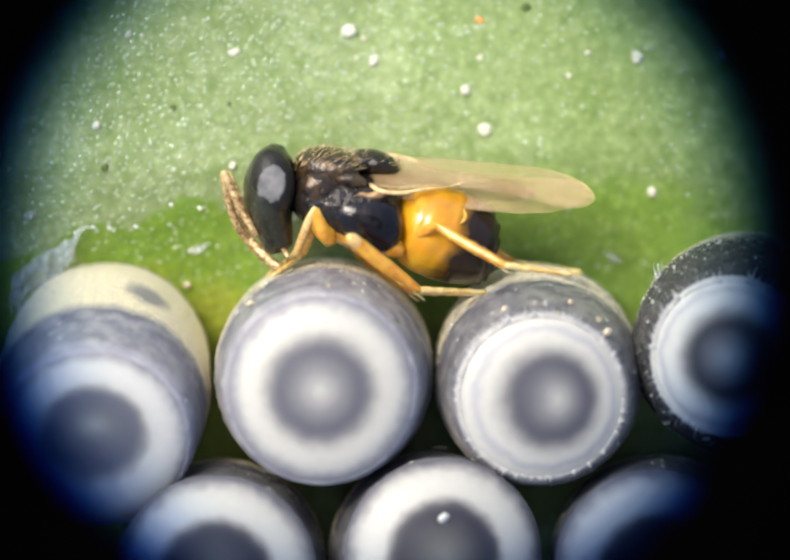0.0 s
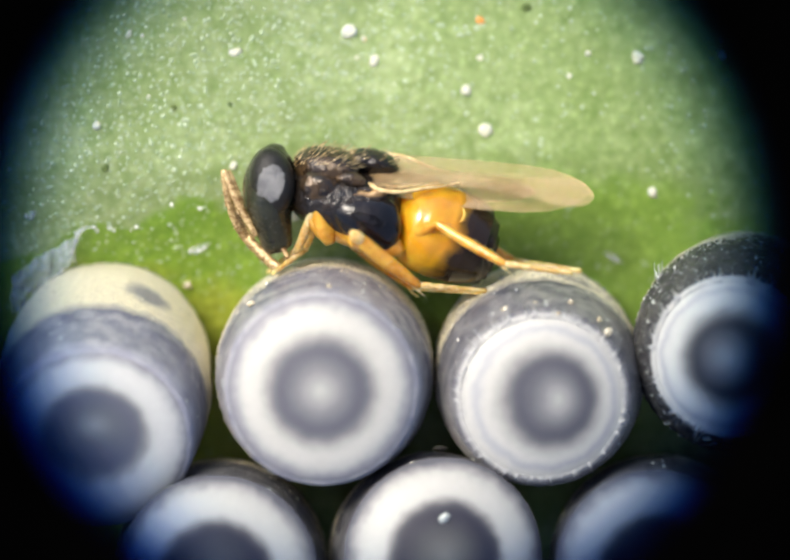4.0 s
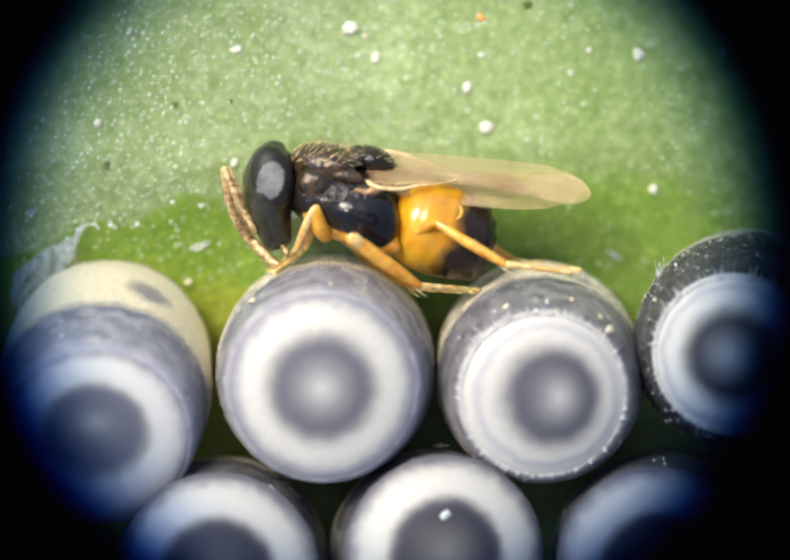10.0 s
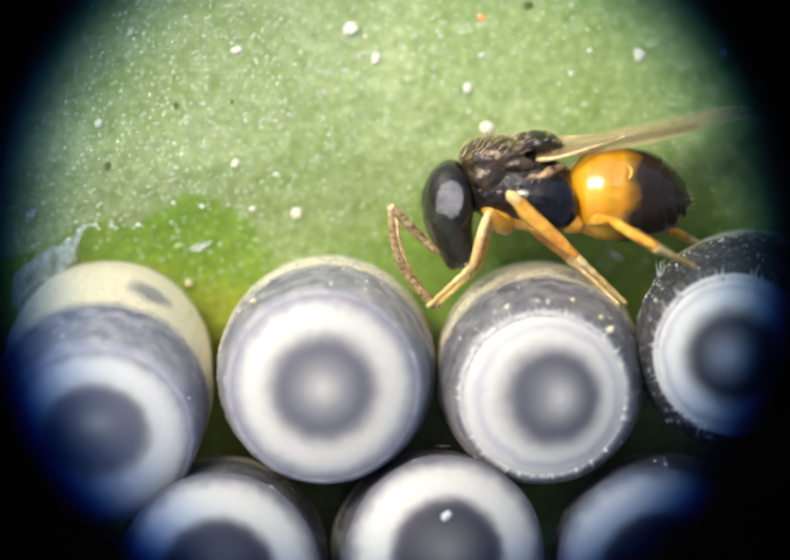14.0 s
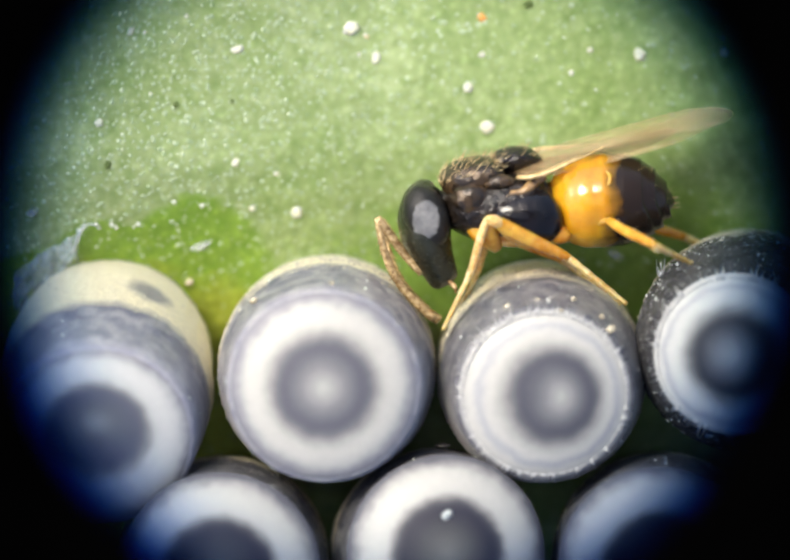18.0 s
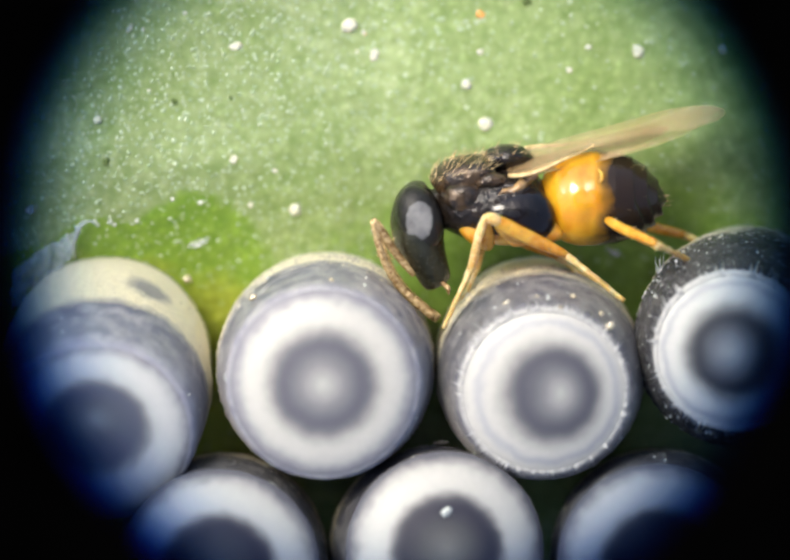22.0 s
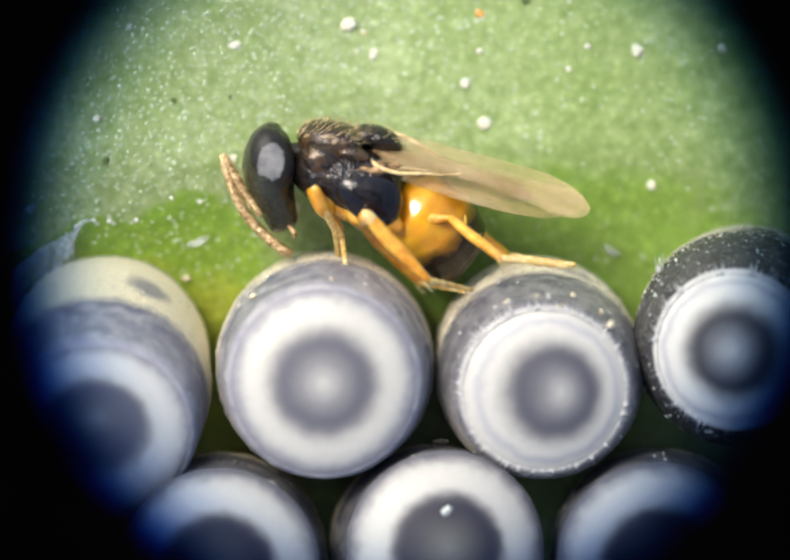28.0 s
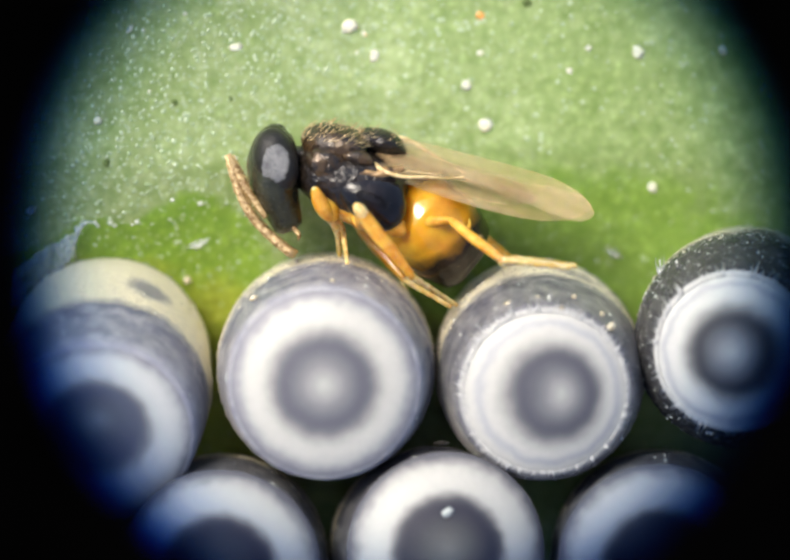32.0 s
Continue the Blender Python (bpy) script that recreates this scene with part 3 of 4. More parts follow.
stand_egg(EGG_E, 205, 764, -10, 108, 214, 64, 20, "leaning insect egg showing cream flank below grey band")
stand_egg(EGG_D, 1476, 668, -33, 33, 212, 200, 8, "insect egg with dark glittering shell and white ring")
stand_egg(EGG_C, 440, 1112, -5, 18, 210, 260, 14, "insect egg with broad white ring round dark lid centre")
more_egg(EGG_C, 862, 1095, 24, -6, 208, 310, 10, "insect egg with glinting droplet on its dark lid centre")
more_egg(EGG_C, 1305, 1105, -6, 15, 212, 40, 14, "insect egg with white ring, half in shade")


# ---- the eyepiece over the specimen: black barrel, glass with painted vignette ----
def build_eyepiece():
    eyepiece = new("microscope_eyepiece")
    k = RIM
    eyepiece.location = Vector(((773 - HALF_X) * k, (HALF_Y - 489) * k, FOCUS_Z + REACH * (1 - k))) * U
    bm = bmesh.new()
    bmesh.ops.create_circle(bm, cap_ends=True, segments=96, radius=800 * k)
    part("vignette_disc", bm, M_VIGNETTE, eyepiece, "glass disc tinted with vignette shade and blue fringe")
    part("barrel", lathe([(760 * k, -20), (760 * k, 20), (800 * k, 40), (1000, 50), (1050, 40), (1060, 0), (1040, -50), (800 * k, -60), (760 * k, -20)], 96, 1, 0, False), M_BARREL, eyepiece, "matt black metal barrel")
    return tagged(eyepiece, "black microscope eyepiece ring with vignette-tinted glass", "eyepiece")


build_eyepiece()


# ---- small things on the leaf and the eggs ----
def grain(px, py, rx, ry, tilt, material, label, seed, lift=0.3, z=None):
    ob = part("dust_grain", blob(rx * 0.9, ry * 0.9, min(rx, ry) * 0.32, 0.5, 3, seed), material)
    p = on_leaf(px, py) if z is None else at(px, py, z)
    ob.matrix_basis = Matrix.Translation((p + Vector((0, 0, min(rx, ry) * lift * 0.6))) * U) @ Matrix.Rotation(radians(tilt), 4, "Z")
    return tagged(ob, label, "dust grain", "dust on the leaf")


WHITE = "tiny white dust grain on waxy green leaf"
for i, (px, py, rx, ry, tilt) in enumerate(((193, 239, 9, 8, 0), (467, 93, 15, 8, 20), (692, 52, 17, 14, 30), (743, 110, 9, 13, -20), (722, 66, 5, 5, 0), (709, 104, 4, 4, 0),
                                             (925, 169, 10, 10, 0), (964, 248, 14, 14, 0), (1267, 103, 12, 14, 0), (585, 416, 12, 13, 10), (953, 104, 7, 6, 40), (1168, 95, 6, 6, 0),
                                             (1437, 98, 9, 10, 0), (1296, 371, 11, 11, 0), (464, 318, 9, 7, 60), (255, 57, 10, 5, 50), (283, 60, 4, 4, 0), (295, 181, 4, 3, 0),
                                             (366, 27, 4, 4, 0), (1130, 140, 6, 6, 0), (497, 408, 6, 6, 0), (545, 340, 6, 4, 0))):
    grain(px, py, rx, ry, tilt, M_GRAIN, WHITE, i * 3.7)
for px, py, rx, ry, tilt in ((395, 482, 22, 9, 25), (1216, 500, 20, 8, -35), (60, 415, 14, 9, 40)):
    grain(px, py, rx, ry, tilt, M_FLAKE, "thin translucent whitish scale lying on green leaf", px)
grain(953, 30, 9, 8, 0, M_GRAIN_ORANGE, "tiny orange dust grain on waxy green leaf", 91)
grain(724, 68, 4, 4, 0, M_GRAIN_ORANGE, "tiny orange dust grain on waxy green leaf", 95)
for i, (px, py, r) in enumerate(((345, 203, 6), (457, 196, 5), (210, 322, 8), (1046, 4, 10))):
    grain(px, py, r, r, 0, M_GRAIN_DARK, "tiny dark speck on waxy green leaf", 60 + i, 0.2)


for px, py, r in ((187, 441, 5), (193, 448, 4), (218, 442, 5), (227, 447, 4), (271, 440, 5), (262, 446, 3), (341, 396, 4), (398, 404, 5), (120, 505, 6), (96, 520, 5), (132, 470, 5), (150, 452, 4)):
    grain(px, py, r, r * 0.8, px, M_GLOSSY_SPECK, "tiny glinting wax crumb at the edge of the worn leaf patch", px * 0.3, 0.8)


def on_egg(px, py, z):
    """The height of the egg under this place; z where there is none."""
    p = at(px, py, 1500) * U
    hit, place, _, _, ob, _ = scene.ray_cast(bpy.context.evaluated_depsgraph_get(), p, Vector((0, 0, -1)))
    return place.z / U if hit and not ob.name.startswith("leaf") else z


def droplet(px, py, z, r, long, tilt, label):
    ob = part("resin_droplet", blob(r * long, r, r * 0.8, 0.5, 2, px * 0.1), M_RESIN)
    ob.matrix_basis = Matrix.Translation(at(px, py, on_egg(px, py, z) + 0.35 * r) * U) @ Matrix.Rotation(radians(tilt), 4, "Z")
    return tagged(ob, label, "droplet", "droplets on the eggs")


for px, py, z, r, long, tilt in ((372, 556, on_leaf(372, 556).z + 4, 7, 1.2, 40), (1005, 606, 496, 9, 1.0, 0), (1209, 649, 501, 8, 1.2, 50), (1191, 624, 494, 5.5, 1.0, 0), (1063, 592, 502, 5, 1.1, 0), (1135, 590, 487, 5.5, 1.1, 0), (1110, 612, 508, 4, 1, 0), (950, 640, 492, 4, 1.4, 20),
                                 (875, 880, 300, 5, 3.0, 0), (500, 592, 430, 5.5, 1.8, 35), (655, 560, 505, 6, 0.9, 0), (345, 590, 300, 6, 1.4, 30), (352, 645, 400, 7, 1.1, 0)):
    droplet(px, py, z, r, long, tilt, "tiny shining amber droplet stuck to an egg")


# highlight on the front egg's lid, added as a pale glossy blob
glint = droplet(883, 1018, 545, 8, 1.7, 35, "bright glint on an egg lid, built as a pale blob")
glint.data.materials[0] = M_GLOSSY_SPECK


def build_flake():
    """A curled flake of leaf skin, torn loose at the edge of the worn patch."""
    bm = bmesh.new()
    line = [(20, 545), (60, 508), (100, 486), (135, 470), (166, 446)]
    grid = []
    for i in range(25):
        u = i / 24
        x = np.interp(u, [0, 0.25, 0.5, 0.75, 1], [p[0] for p in line])
        y = np.interp(u, [0, 0.25, 0.5, 0.75, 1], [p[1] for p in line])
        row = []
        for j in range(9):
            v = j / 8
            wide = 60 + 26 * noise.noise(Vector((u * 6, 3, 0)))
            jag = 9 * noise.noise(Vector((u * 11, v * 3, 7)))
            p = on_leaf(x - 30 * v * u + jag, y + (wide + 16) * v + jag * (1 if v > 0.8 else 0.5))
            curl = 22 * u * u * u + 4 * math.sin(math.pi * v) + 9 * noise.noise(Vector((u * 7, v * 4, 1))) + 4 * noise.noise(Vector((u * 19, v * 9, 4)))
            row.append(bm.verts.new((p.x, p.y, p.z + 4 + curl)))
        grid.append(row)
    for a, b in zip(grid, grid[1:]):
        for j in range(8):
            bm.faces.new((a[j], a[j + 1], b[j + 1], b[j]))
    ob = part("leaf_skin_flake", bm, M_FLAKE)
    solid = ob.modifiers.new("thickness", "SOLIDIFY")
    solid.thickness = 2.5 * U
    lip = [(*on_leaf(px, py, h), r, r * 0.7) for px, py, h, r in ((184, 441, 20, 2), (172, 441, 24, 5), (160, 450, 25, 7), (152, 468, 24, 6), (147, 490, 18, 4.5), (149, 512, 12, 3), (154, 530, 8, 1.5))]
    part("curled_lip", loft(lip, 12, 5, 4), M_FLAKE, ob, "thicker whitish curled edge")
    return tagged(ob, "curled whitish flake of torn leaf skin beside an egg", "leaf flake")


build_flake()


def build_wisp():
    bm = bmesh.new()
    rng = random.Random(11)
    for k in range(7):
        a = at(1312, 548, 330 + k * 8)
        b = a + Vector((rng.uniform(-14, 4), rng.uniform(14, 44), rng.uniform(-10, 20)))
        m = (a + b) / 2 + Vector((rng.uniform(-5, 5), 0, 0))
        loft([(*a, 3, 3), (*m, 2, 2), (*b, 0.4, 0.4)], 6, 3, 0, bm)
    return tagged(part("silk_tuft", bm, M_FLAKE), "small white tuft of fibres stuck to an egg", "fibre tuft")


build_wisp()


# ---- the wasp ----
BACK = Vector((783, 335))     # hind tip of the scutellum: the wasp's own origin
WASP_Z = 350.0                # height of its midline over the leaf


def own(px, py, z=0.0):
    """A place in the wasp's own space."""
    return Vector((px - BACK.x, BACK.y - py, z))


def body(rows, around=28, steps=5, rough=0.0, origin=None):
    """A loft through rows of x, y, half height, half depth (and z) in the wasp's side view."""
    o = origin or Vector((0, 0, 0))
    out = []
    for row in rows:
        z = row[4] if len(row) > 4 else 0.0
        p = own(row[0], row[1], z) - o
        out.append((p.x, p.y, p.z, row[2], row[3]))
    return loft(out, around, steps, rough)


def lump(px, py, z, rx, ry, rz, rough=0.0, tilt=0.0, origin=None):
    bm = blob(rx, ry, rz, rough, 4, px * 0.01)
    bmesh.ops.transform(bm, matrix=Matrix.Translation(own(px, py, z) - (origin or Vector((0, 0, 0)))) @ Matrix.Rotation(radians(tilt), 4, "Z"), verts=bm.verts)
    return bm


def hairs(spots, length, lean, seed, thick=0.9):
    """Fine tapered hairs rooted at the given places, with the way each one points."""
    rng = random.Random(seed)
    bm = bmesh.new()
    for root, way in spots:
        way = (way.normalized() + lean + Vector([rng.uniform(-0.25, 0.25) for _ in range(3)])).normalized()
        tip = root + way * length * rng.uniform(0.6, 1.2)
        a = way.orthogonal().normalized() * thick
        b = way.cross(a)
        ring = [bm.verts.new(root + a), bm.verts.new(root - a * 0.5 + b * 0.87), bm.verts.new(root - a * 0.5 - b * 0.87)]
        t = bm.verts.new(tip)
        for i in range(3):
            bm.faces.new((ring[i], ring[(i + 1) % 3], t))
    return bm


def surface_spots(bm, count, seed, keep):
    rng = random.Random(seed)
    bm.normal_update()
    vs = [v for v in bm.verts if keep(v.co, v.normal)]
    return [(v.co.copy(), v.normal.copy()) for v in (rng.choice(vs) for _ in range(count))]


def segment(length, rows, around=14):
    """A limb piece along +x from its joint. Rows: share of the length, half height, half depth, bend."""
    return loft([(length * s, bend, 0, a, b) for s, a, b, bend in rows], around, 4)


def beads(length, n, r0, r1, around=12, bend=0.0):
    """A limb piece of n joints, pinched between them."""
    rows = []
    for i in range(n):
        r = r0 + (r1 - r0) * i / max(n - 1, 1)
        for s, k in ((0.03, 0.88), (0.35, 0.97), (0.7, 1.03), (0.97, 0.93)):
            u = (i + s) / n
            rows.append((length * u, bend * math.sin(math.pi * u), 0, r * k, r * k))
    rows.append((length, 0, 0, r1 * 0.2, r1 * 0.2))
    return loft(rows, around, 1)


wasp = tagged(new("wasp"), "tiny wasp with black thorax, amber abdomen and honey legs on eggs", "wasp")

# thorax
part("thorax", body([(588, 352, 20, 34), (600, 358, 44, 58), (625, 372, 62, 78), (662, 388, 70, 88), (705, 402, 74, 92), (750, 414, 68, 86), (782, 420, 52, 66), (800, 424, 24, 36)], 36, 5, 2.0), M_BLACK, wasp, "pitted black thorax")
scutum_bm = body([(592, 338, 22, 36), (606, 334, 38, 58), (632, 330, 46, 78), (665, 330, 44, 86), (695, 333, 38, 84), (716, 338, 22, 66)], 36, 6, 1.5)
scutum_spots = surface_spots(scutum_bm, 220, 3, lambda c, nn: nn.y > 0.05 and nn.z > -0.4)
part("mesoscutum", scutum_bm, M_BRONZE, wasp, "bronze-black back plate with golden hairs")
part("hair_patch", hairs(scutum_spots, 21, Vector((1.2, 0.1, 0)), 4, 0.75), M_HAIR, wasp, "short golden hairs")
scutellum_bm = body([(694, 316, 12, 34), (712, 314, 24, 52), (742, 316, 27, 58), (768, 323, 23, 48), (786, 332, 13, 28), (796, 338, 4, 9)], 32, 6, 1.2)
spots = surface_spots(scutellum_bm, 50, 8, lambda c, nn: nn.y > 0.0 and nn.z > -0.4)
part("scutellum", scutellum_bm, M_BLACK, wasp, "domed black shield plate")
part("hair_patch", hairs(spots, 16, Vector((1.2, 0.1, 0)), 9, 0.8), M_HAIR, wasp, "short golden hairs")
for side in (1, -1):
    part("side_plate", body([(664, 398, 14, 12, 66 * side), (684, 408, 30, 26, 66 * side), (715, 424, 44, 34, 66 * side), (752, 438, 54, 36, 62 * side), (778, 446, 48, 32, 56 * side), (794, 448, 20, 16, 46 * side)], 32, 5, 1.0), M_GLOSS, wasp, "polished black side plate")
    part("shoulder_plate", lump(640, 366, 70 * side, 40, 30, 22, 0.12, -15), M_BRONZE, wasp)
    part("wing_base", body([(672, 388, 4, 6, 72 * side), (686, 387, 9, 11, 77 * side), (704, 386, 7, 10, 78 * side), (722, 384, 12, 12, 77 * side), (742, 382, 9, 11, 74 * side), (760, 377, 11, 12, 70 * side), (776, 372, 7, 9, 66 * side), (790, 368, 3, 4, 60 * side)], 24, 6, 5), M_WINGROOT, wasp, "golden wing base plate")
    part("armpit_plate", lump(700, 352, 72 * side, 30, 16, 20, 0.15, -10), M_BRONZE, wasp)
part("neck", body([(570, 352, 18, 22), (590, 356, 26, 30), (606, 360, 30, 34)], 18, 3), M_BLACK, wasp)
part("breast", body([(612, 408, 18, 40), (650, 436, 24, 52), (700, 462, 22, 52), (755, 478, 18, 46), (785, 470, 10, 28)], 24, 4, 2), M_LEG, wasp, "honey-coloured underside")

# head, turning on the neck; its own origin lies at the eye
EYE = own(547, 360)
head = part("head", body([(566, 279, 5, 16), (559, 290, 27, 50), (548, 318, 45, 78), (541, 352, 53, 90), (539, 388, 51, 90), (543, 420, 43, 76), (550, 447, 36, 58), (554, 468, 32, 44), (556, 482, 27, 34), (558, 491, 15, 18)], 36, 6, 1.5, EYE), M_HEAD, wasp, "dark olive-black head")
for side in (1, -1):
    eye = part("eye", lump(546, 350, 56 * side, 44, 66, 42, 0, 6, EYE), M_EYE, head, "large black compound eye")
    part("jaw", body([(546, 462, 8, 10, 22 * side), (556, 474, 9, 8, 20 * side), (566, 484, 4, 4, 12 * side)], 12, 3, 0, EYE), M_ANTENNA, head, "brown jaw")
    part("feeler", body([(562, 476, 4, 4, 22 * side), (570, 488, 5, 5, 25 * side), (576, 499, 4.5, 4.5, 26 * side), (574, 509, 1.5, 1.5, 24 * side)], 10, 3, 0, EYE), M_ANTENNA, head, "brown mouth feeler")


def highlight_patch(side):
    """Highlight on the eye, painted as pale grey domes packed on its outer side."""
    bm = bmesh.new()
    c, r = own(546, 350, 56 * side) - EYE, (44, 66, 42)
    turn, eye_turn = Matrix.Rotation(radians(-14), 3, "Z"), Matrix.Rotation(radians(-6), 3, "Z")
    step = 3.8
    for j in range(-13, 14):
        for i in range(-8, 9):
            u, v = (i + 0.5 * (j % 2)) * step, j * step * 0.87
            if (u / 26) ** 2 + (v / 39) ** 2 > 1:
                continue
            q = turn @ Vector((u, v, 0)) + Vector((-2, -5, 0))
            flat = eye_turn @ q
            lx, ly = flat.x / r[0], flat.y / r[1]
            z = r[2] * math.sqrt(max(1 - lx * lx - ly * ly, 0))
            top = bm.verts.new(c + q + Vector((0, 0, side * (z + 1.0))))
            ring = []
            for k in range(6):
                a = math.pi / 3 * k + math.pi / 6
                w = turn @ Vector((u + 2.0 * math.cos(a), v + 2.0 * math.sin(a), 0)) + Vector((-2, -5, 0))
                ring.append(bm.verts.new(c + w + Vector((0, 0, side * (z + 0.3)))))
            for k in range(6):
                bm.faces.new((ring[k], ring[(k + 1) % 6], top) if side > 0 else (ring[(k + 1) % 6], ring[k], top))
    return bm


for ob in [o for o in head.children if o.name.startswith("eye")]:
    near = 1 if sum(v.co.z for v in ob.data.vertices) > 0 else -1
    part("highlight_facets", highlight_patch(near), M_EYE_HIGHLIGHT, head, "eye highlight painted in pale grey domes")

# abdomen, swinging on the waist; its own origin lies there
WAIST = own(784, 425)
OUTLINE = [(-6, 16, 20), (8, 52, 50), (30, 78, 74), (65, 91, 87), (105, 93, 90), (145, 90, 87), (180, 80, 77), (212, 62, 60), (240, 38, 38), (258, 15, 16), (264, 3, 4)]


def ring_at(x):
    xs = [o[0] for o in OUTLINE]
    return np.interp(x, xs, [o[1] for o in OUTLINE]), np.interp(x, xs, [o[2] for o in OUTLINE])


def tergite(x0, x1, swell):
    rows = []
    for i in range(9):
        x = x0 + (x1 - x0) * i / 8
        a, b = ring_at(x)
        k = swell + 0.012 * math.sin(math.pi * i / 8)
        rows.append((x, -0.0004 * x * x, 0, a * k, b * k))
    a, b = ring_at(x1)
    rows.append((x1 + 1, -0.0004 * x1 * x1, 0, a * 0.9, b * 0.9))
    return loft(rows, 40, 3)


gaster = part("abdomen", tergite(-6, 100, 1.0), M_AMBER, wasp, "glossy amber abdomen")
part("tergite", tergite(84, 142, 1.003), M_AMBER, gaster, "glossy amber band with dark edge")
# golden glint on the abdomen, built as a small honey-coloured lump
for side in (1, -1):
    part("edge_glint", loft([(118, 52, 74 * side, 1.5, 1.5), (124, 42, 80 * side, 4, 3.5), (123, 31, 85 * side, 4.5, 4), (117, 23, 88 * side, 1.5, 1.5)], 10, 4), M_LEG, gaster, "golden glint shaped as a small lump at the amber edge")
TAIL = []
for x0, x1, k in ((132, 182, 1.004), (174, 214, 1.008), (206, 242, 1.01), (236, 264, 1.02)):
    bm = tergite(x0, x1, k)
    spots = surface_spots(bm, 8, int(x0), lambda c, nn: nn.y > -0.3 and nn.z > -0.3)
    tg = part("tergite", bm, M_AMBER, gaster, "brown-black glossy band")
    pull = {174: 14, 206: 30, 236: 46}.get(x0)
    if pull:
        TAIL.append((tg, pull))
        TAIL.append((part("hair_patch", hairs(spots, 15, Vector((1.5, 0, 0)), int(x1), 0.4), M_HAIR, gaster), pull))
for y, z in ((-16, 6), (-28, 0), (-36, -8)):
    TAIL.append((part("tail_bristle", loft([(250, y, z, 2, 2), (262, y - 2, z, 1.5, 1.5), (274, y - 3, z, 0.4, 0.4)], 8, 3), M_HAIR, gaster), 46))

# wings, lying flat over the back
HINGE = own(738, 338)


def wing_sheet(length, front, hind, wave):
    nx, nz = 44, 16
    bm = bmesh.new()
    xs = [0, 0.05, 0.14, 0.3, 0.5, 0.7, 0.82, 0.91, 0.97, 1.0]
    shape = [0.60, 0.78, 0.90, 0.95, 0.97, 0.93, 0.80, 0.55, 0.24, -0.12]
    slim = [0.62, 0.90, 0.92, 0.44, 0.33, 0.56, 0.80, 0.82, 0.68, 0.28]
    grid = []
    for top in (1, -1):
        sheet = []
        for i in range(nx + 1):
            u = i / nx
            k, kf = np.interp(u, xs, shape), np.interp(u, xs, slim)
            row = []
            for j in range(nz + 1):
                v = j / nz
                z = front * kf * (1 - v) - hind * k * v
                y = wave * math.sin(u * 5.0 + v * 2.2) + wave * 0.35 * math.sin(v * 17 + u * 3) + top * 0.7
                row.append(bm.verts.new((u * length, y, z)))
            sheet.append(row)
        for i in range(nx):
            for j in range(nz):
                f = (sheet[i][j], sheet[i + 1][j], sheet[i + 1][j + 1], sheet[i][j + 1])
                bm.faces.new(f if top < 0 else tuple(reversed(f)))
        grid.append(sheet)
    bmesh.ops.recalc_face_normals(bm, faces=bm.faces)
    return bm


def build_wing(name, length, front, hind, side):
    wing = part(name, wing_sheet(length, front * 1.0, hind, 2.5), M_WING, wasp, "clear amber-tinted wing")
    if side < 0:
        for v in wing.data.vertices:
            v.co.z = -v.co.z
    k = side
    part("vein", loft([(0, 0, k * front * 0.60, 4, 5), (length * 0.05, 0.5, k * front * 0.88, 4, 5), (length * 0.14, 0.5, k * front * 0.90, 3.5, 5), (length * 0.24, 0.5, k * front * 0.60, 3, 4), (length * 0.33, 0.5, k * front * 0.40, 1.5, 2)], 10, 4), M_VEIN, wing, "golden leading-edge vein")
    part("vein", loft([(length * 0.33, 1, k * front * 0.38, 1.5, 2), (length * 0.38, 1, k * front * 0.20, 1.5, 2), (length * 0.40, 1, k * front * 0.12, 2.2, 2.6)], 8, 3), M_VEIN, wing)
    return wing


wing_near = build_wing("forewing", 446, 72, 92, 1)
wing_far = build_wing("forewing", 440, 74, 92, -1)
hind_near = build_wing("hindwing", 330, 40, 52, 1)
hind_far = build_wing("hindwing", 330, 40, 52, -1)


# limbs
SCAPE = 146.0


def build_antenna():
    scape = part("antenna_scape", segment(SCAPE, [(0, 5, 5, 0), (0.15, 7, 7, 1), (0.5, 8.5, 8, 3), (0.85, 8, 7.5, 1), (1, 6, 6, 0)]), M_ANTENNA, wasp, "brown bristly antenna base")
    whip = part("antenna_whip", beads(236, 9, 7.2, 10.2, 14, -27), M_ANTENNA, scape, "brown beaded antenna")
    rng = random.Random(21)
    spots = [(Vector((rng.uniform(10, 230), 0, 0)), Vector((0, math.cos(a), math.sin(a)))) for a in [rng.uniform(0, 6.28) for _ in range(90)]]
    spots = [(r + w * 8.3 + Vector((0, -27 * math.sin(math.pi * r.x / 236), 0)), w) for r, w in spots]
    part("bristles", hairs(spots, 9, Vector((0.9, 0, 0)), 6, 0.8), M_HAIR, scape, "fine pale bristles").parent = whip
    return scape, whip


LEG_SIZES = {"fore": (82, 112, 130), "middle": (112, 170, 150), "hind": (126, 160, 138)}
WIDE = {"fore": (16, 8.5, 5.5), "middle": (16, 10.5, 6.5), "hind": (13, 10, 6.5)}


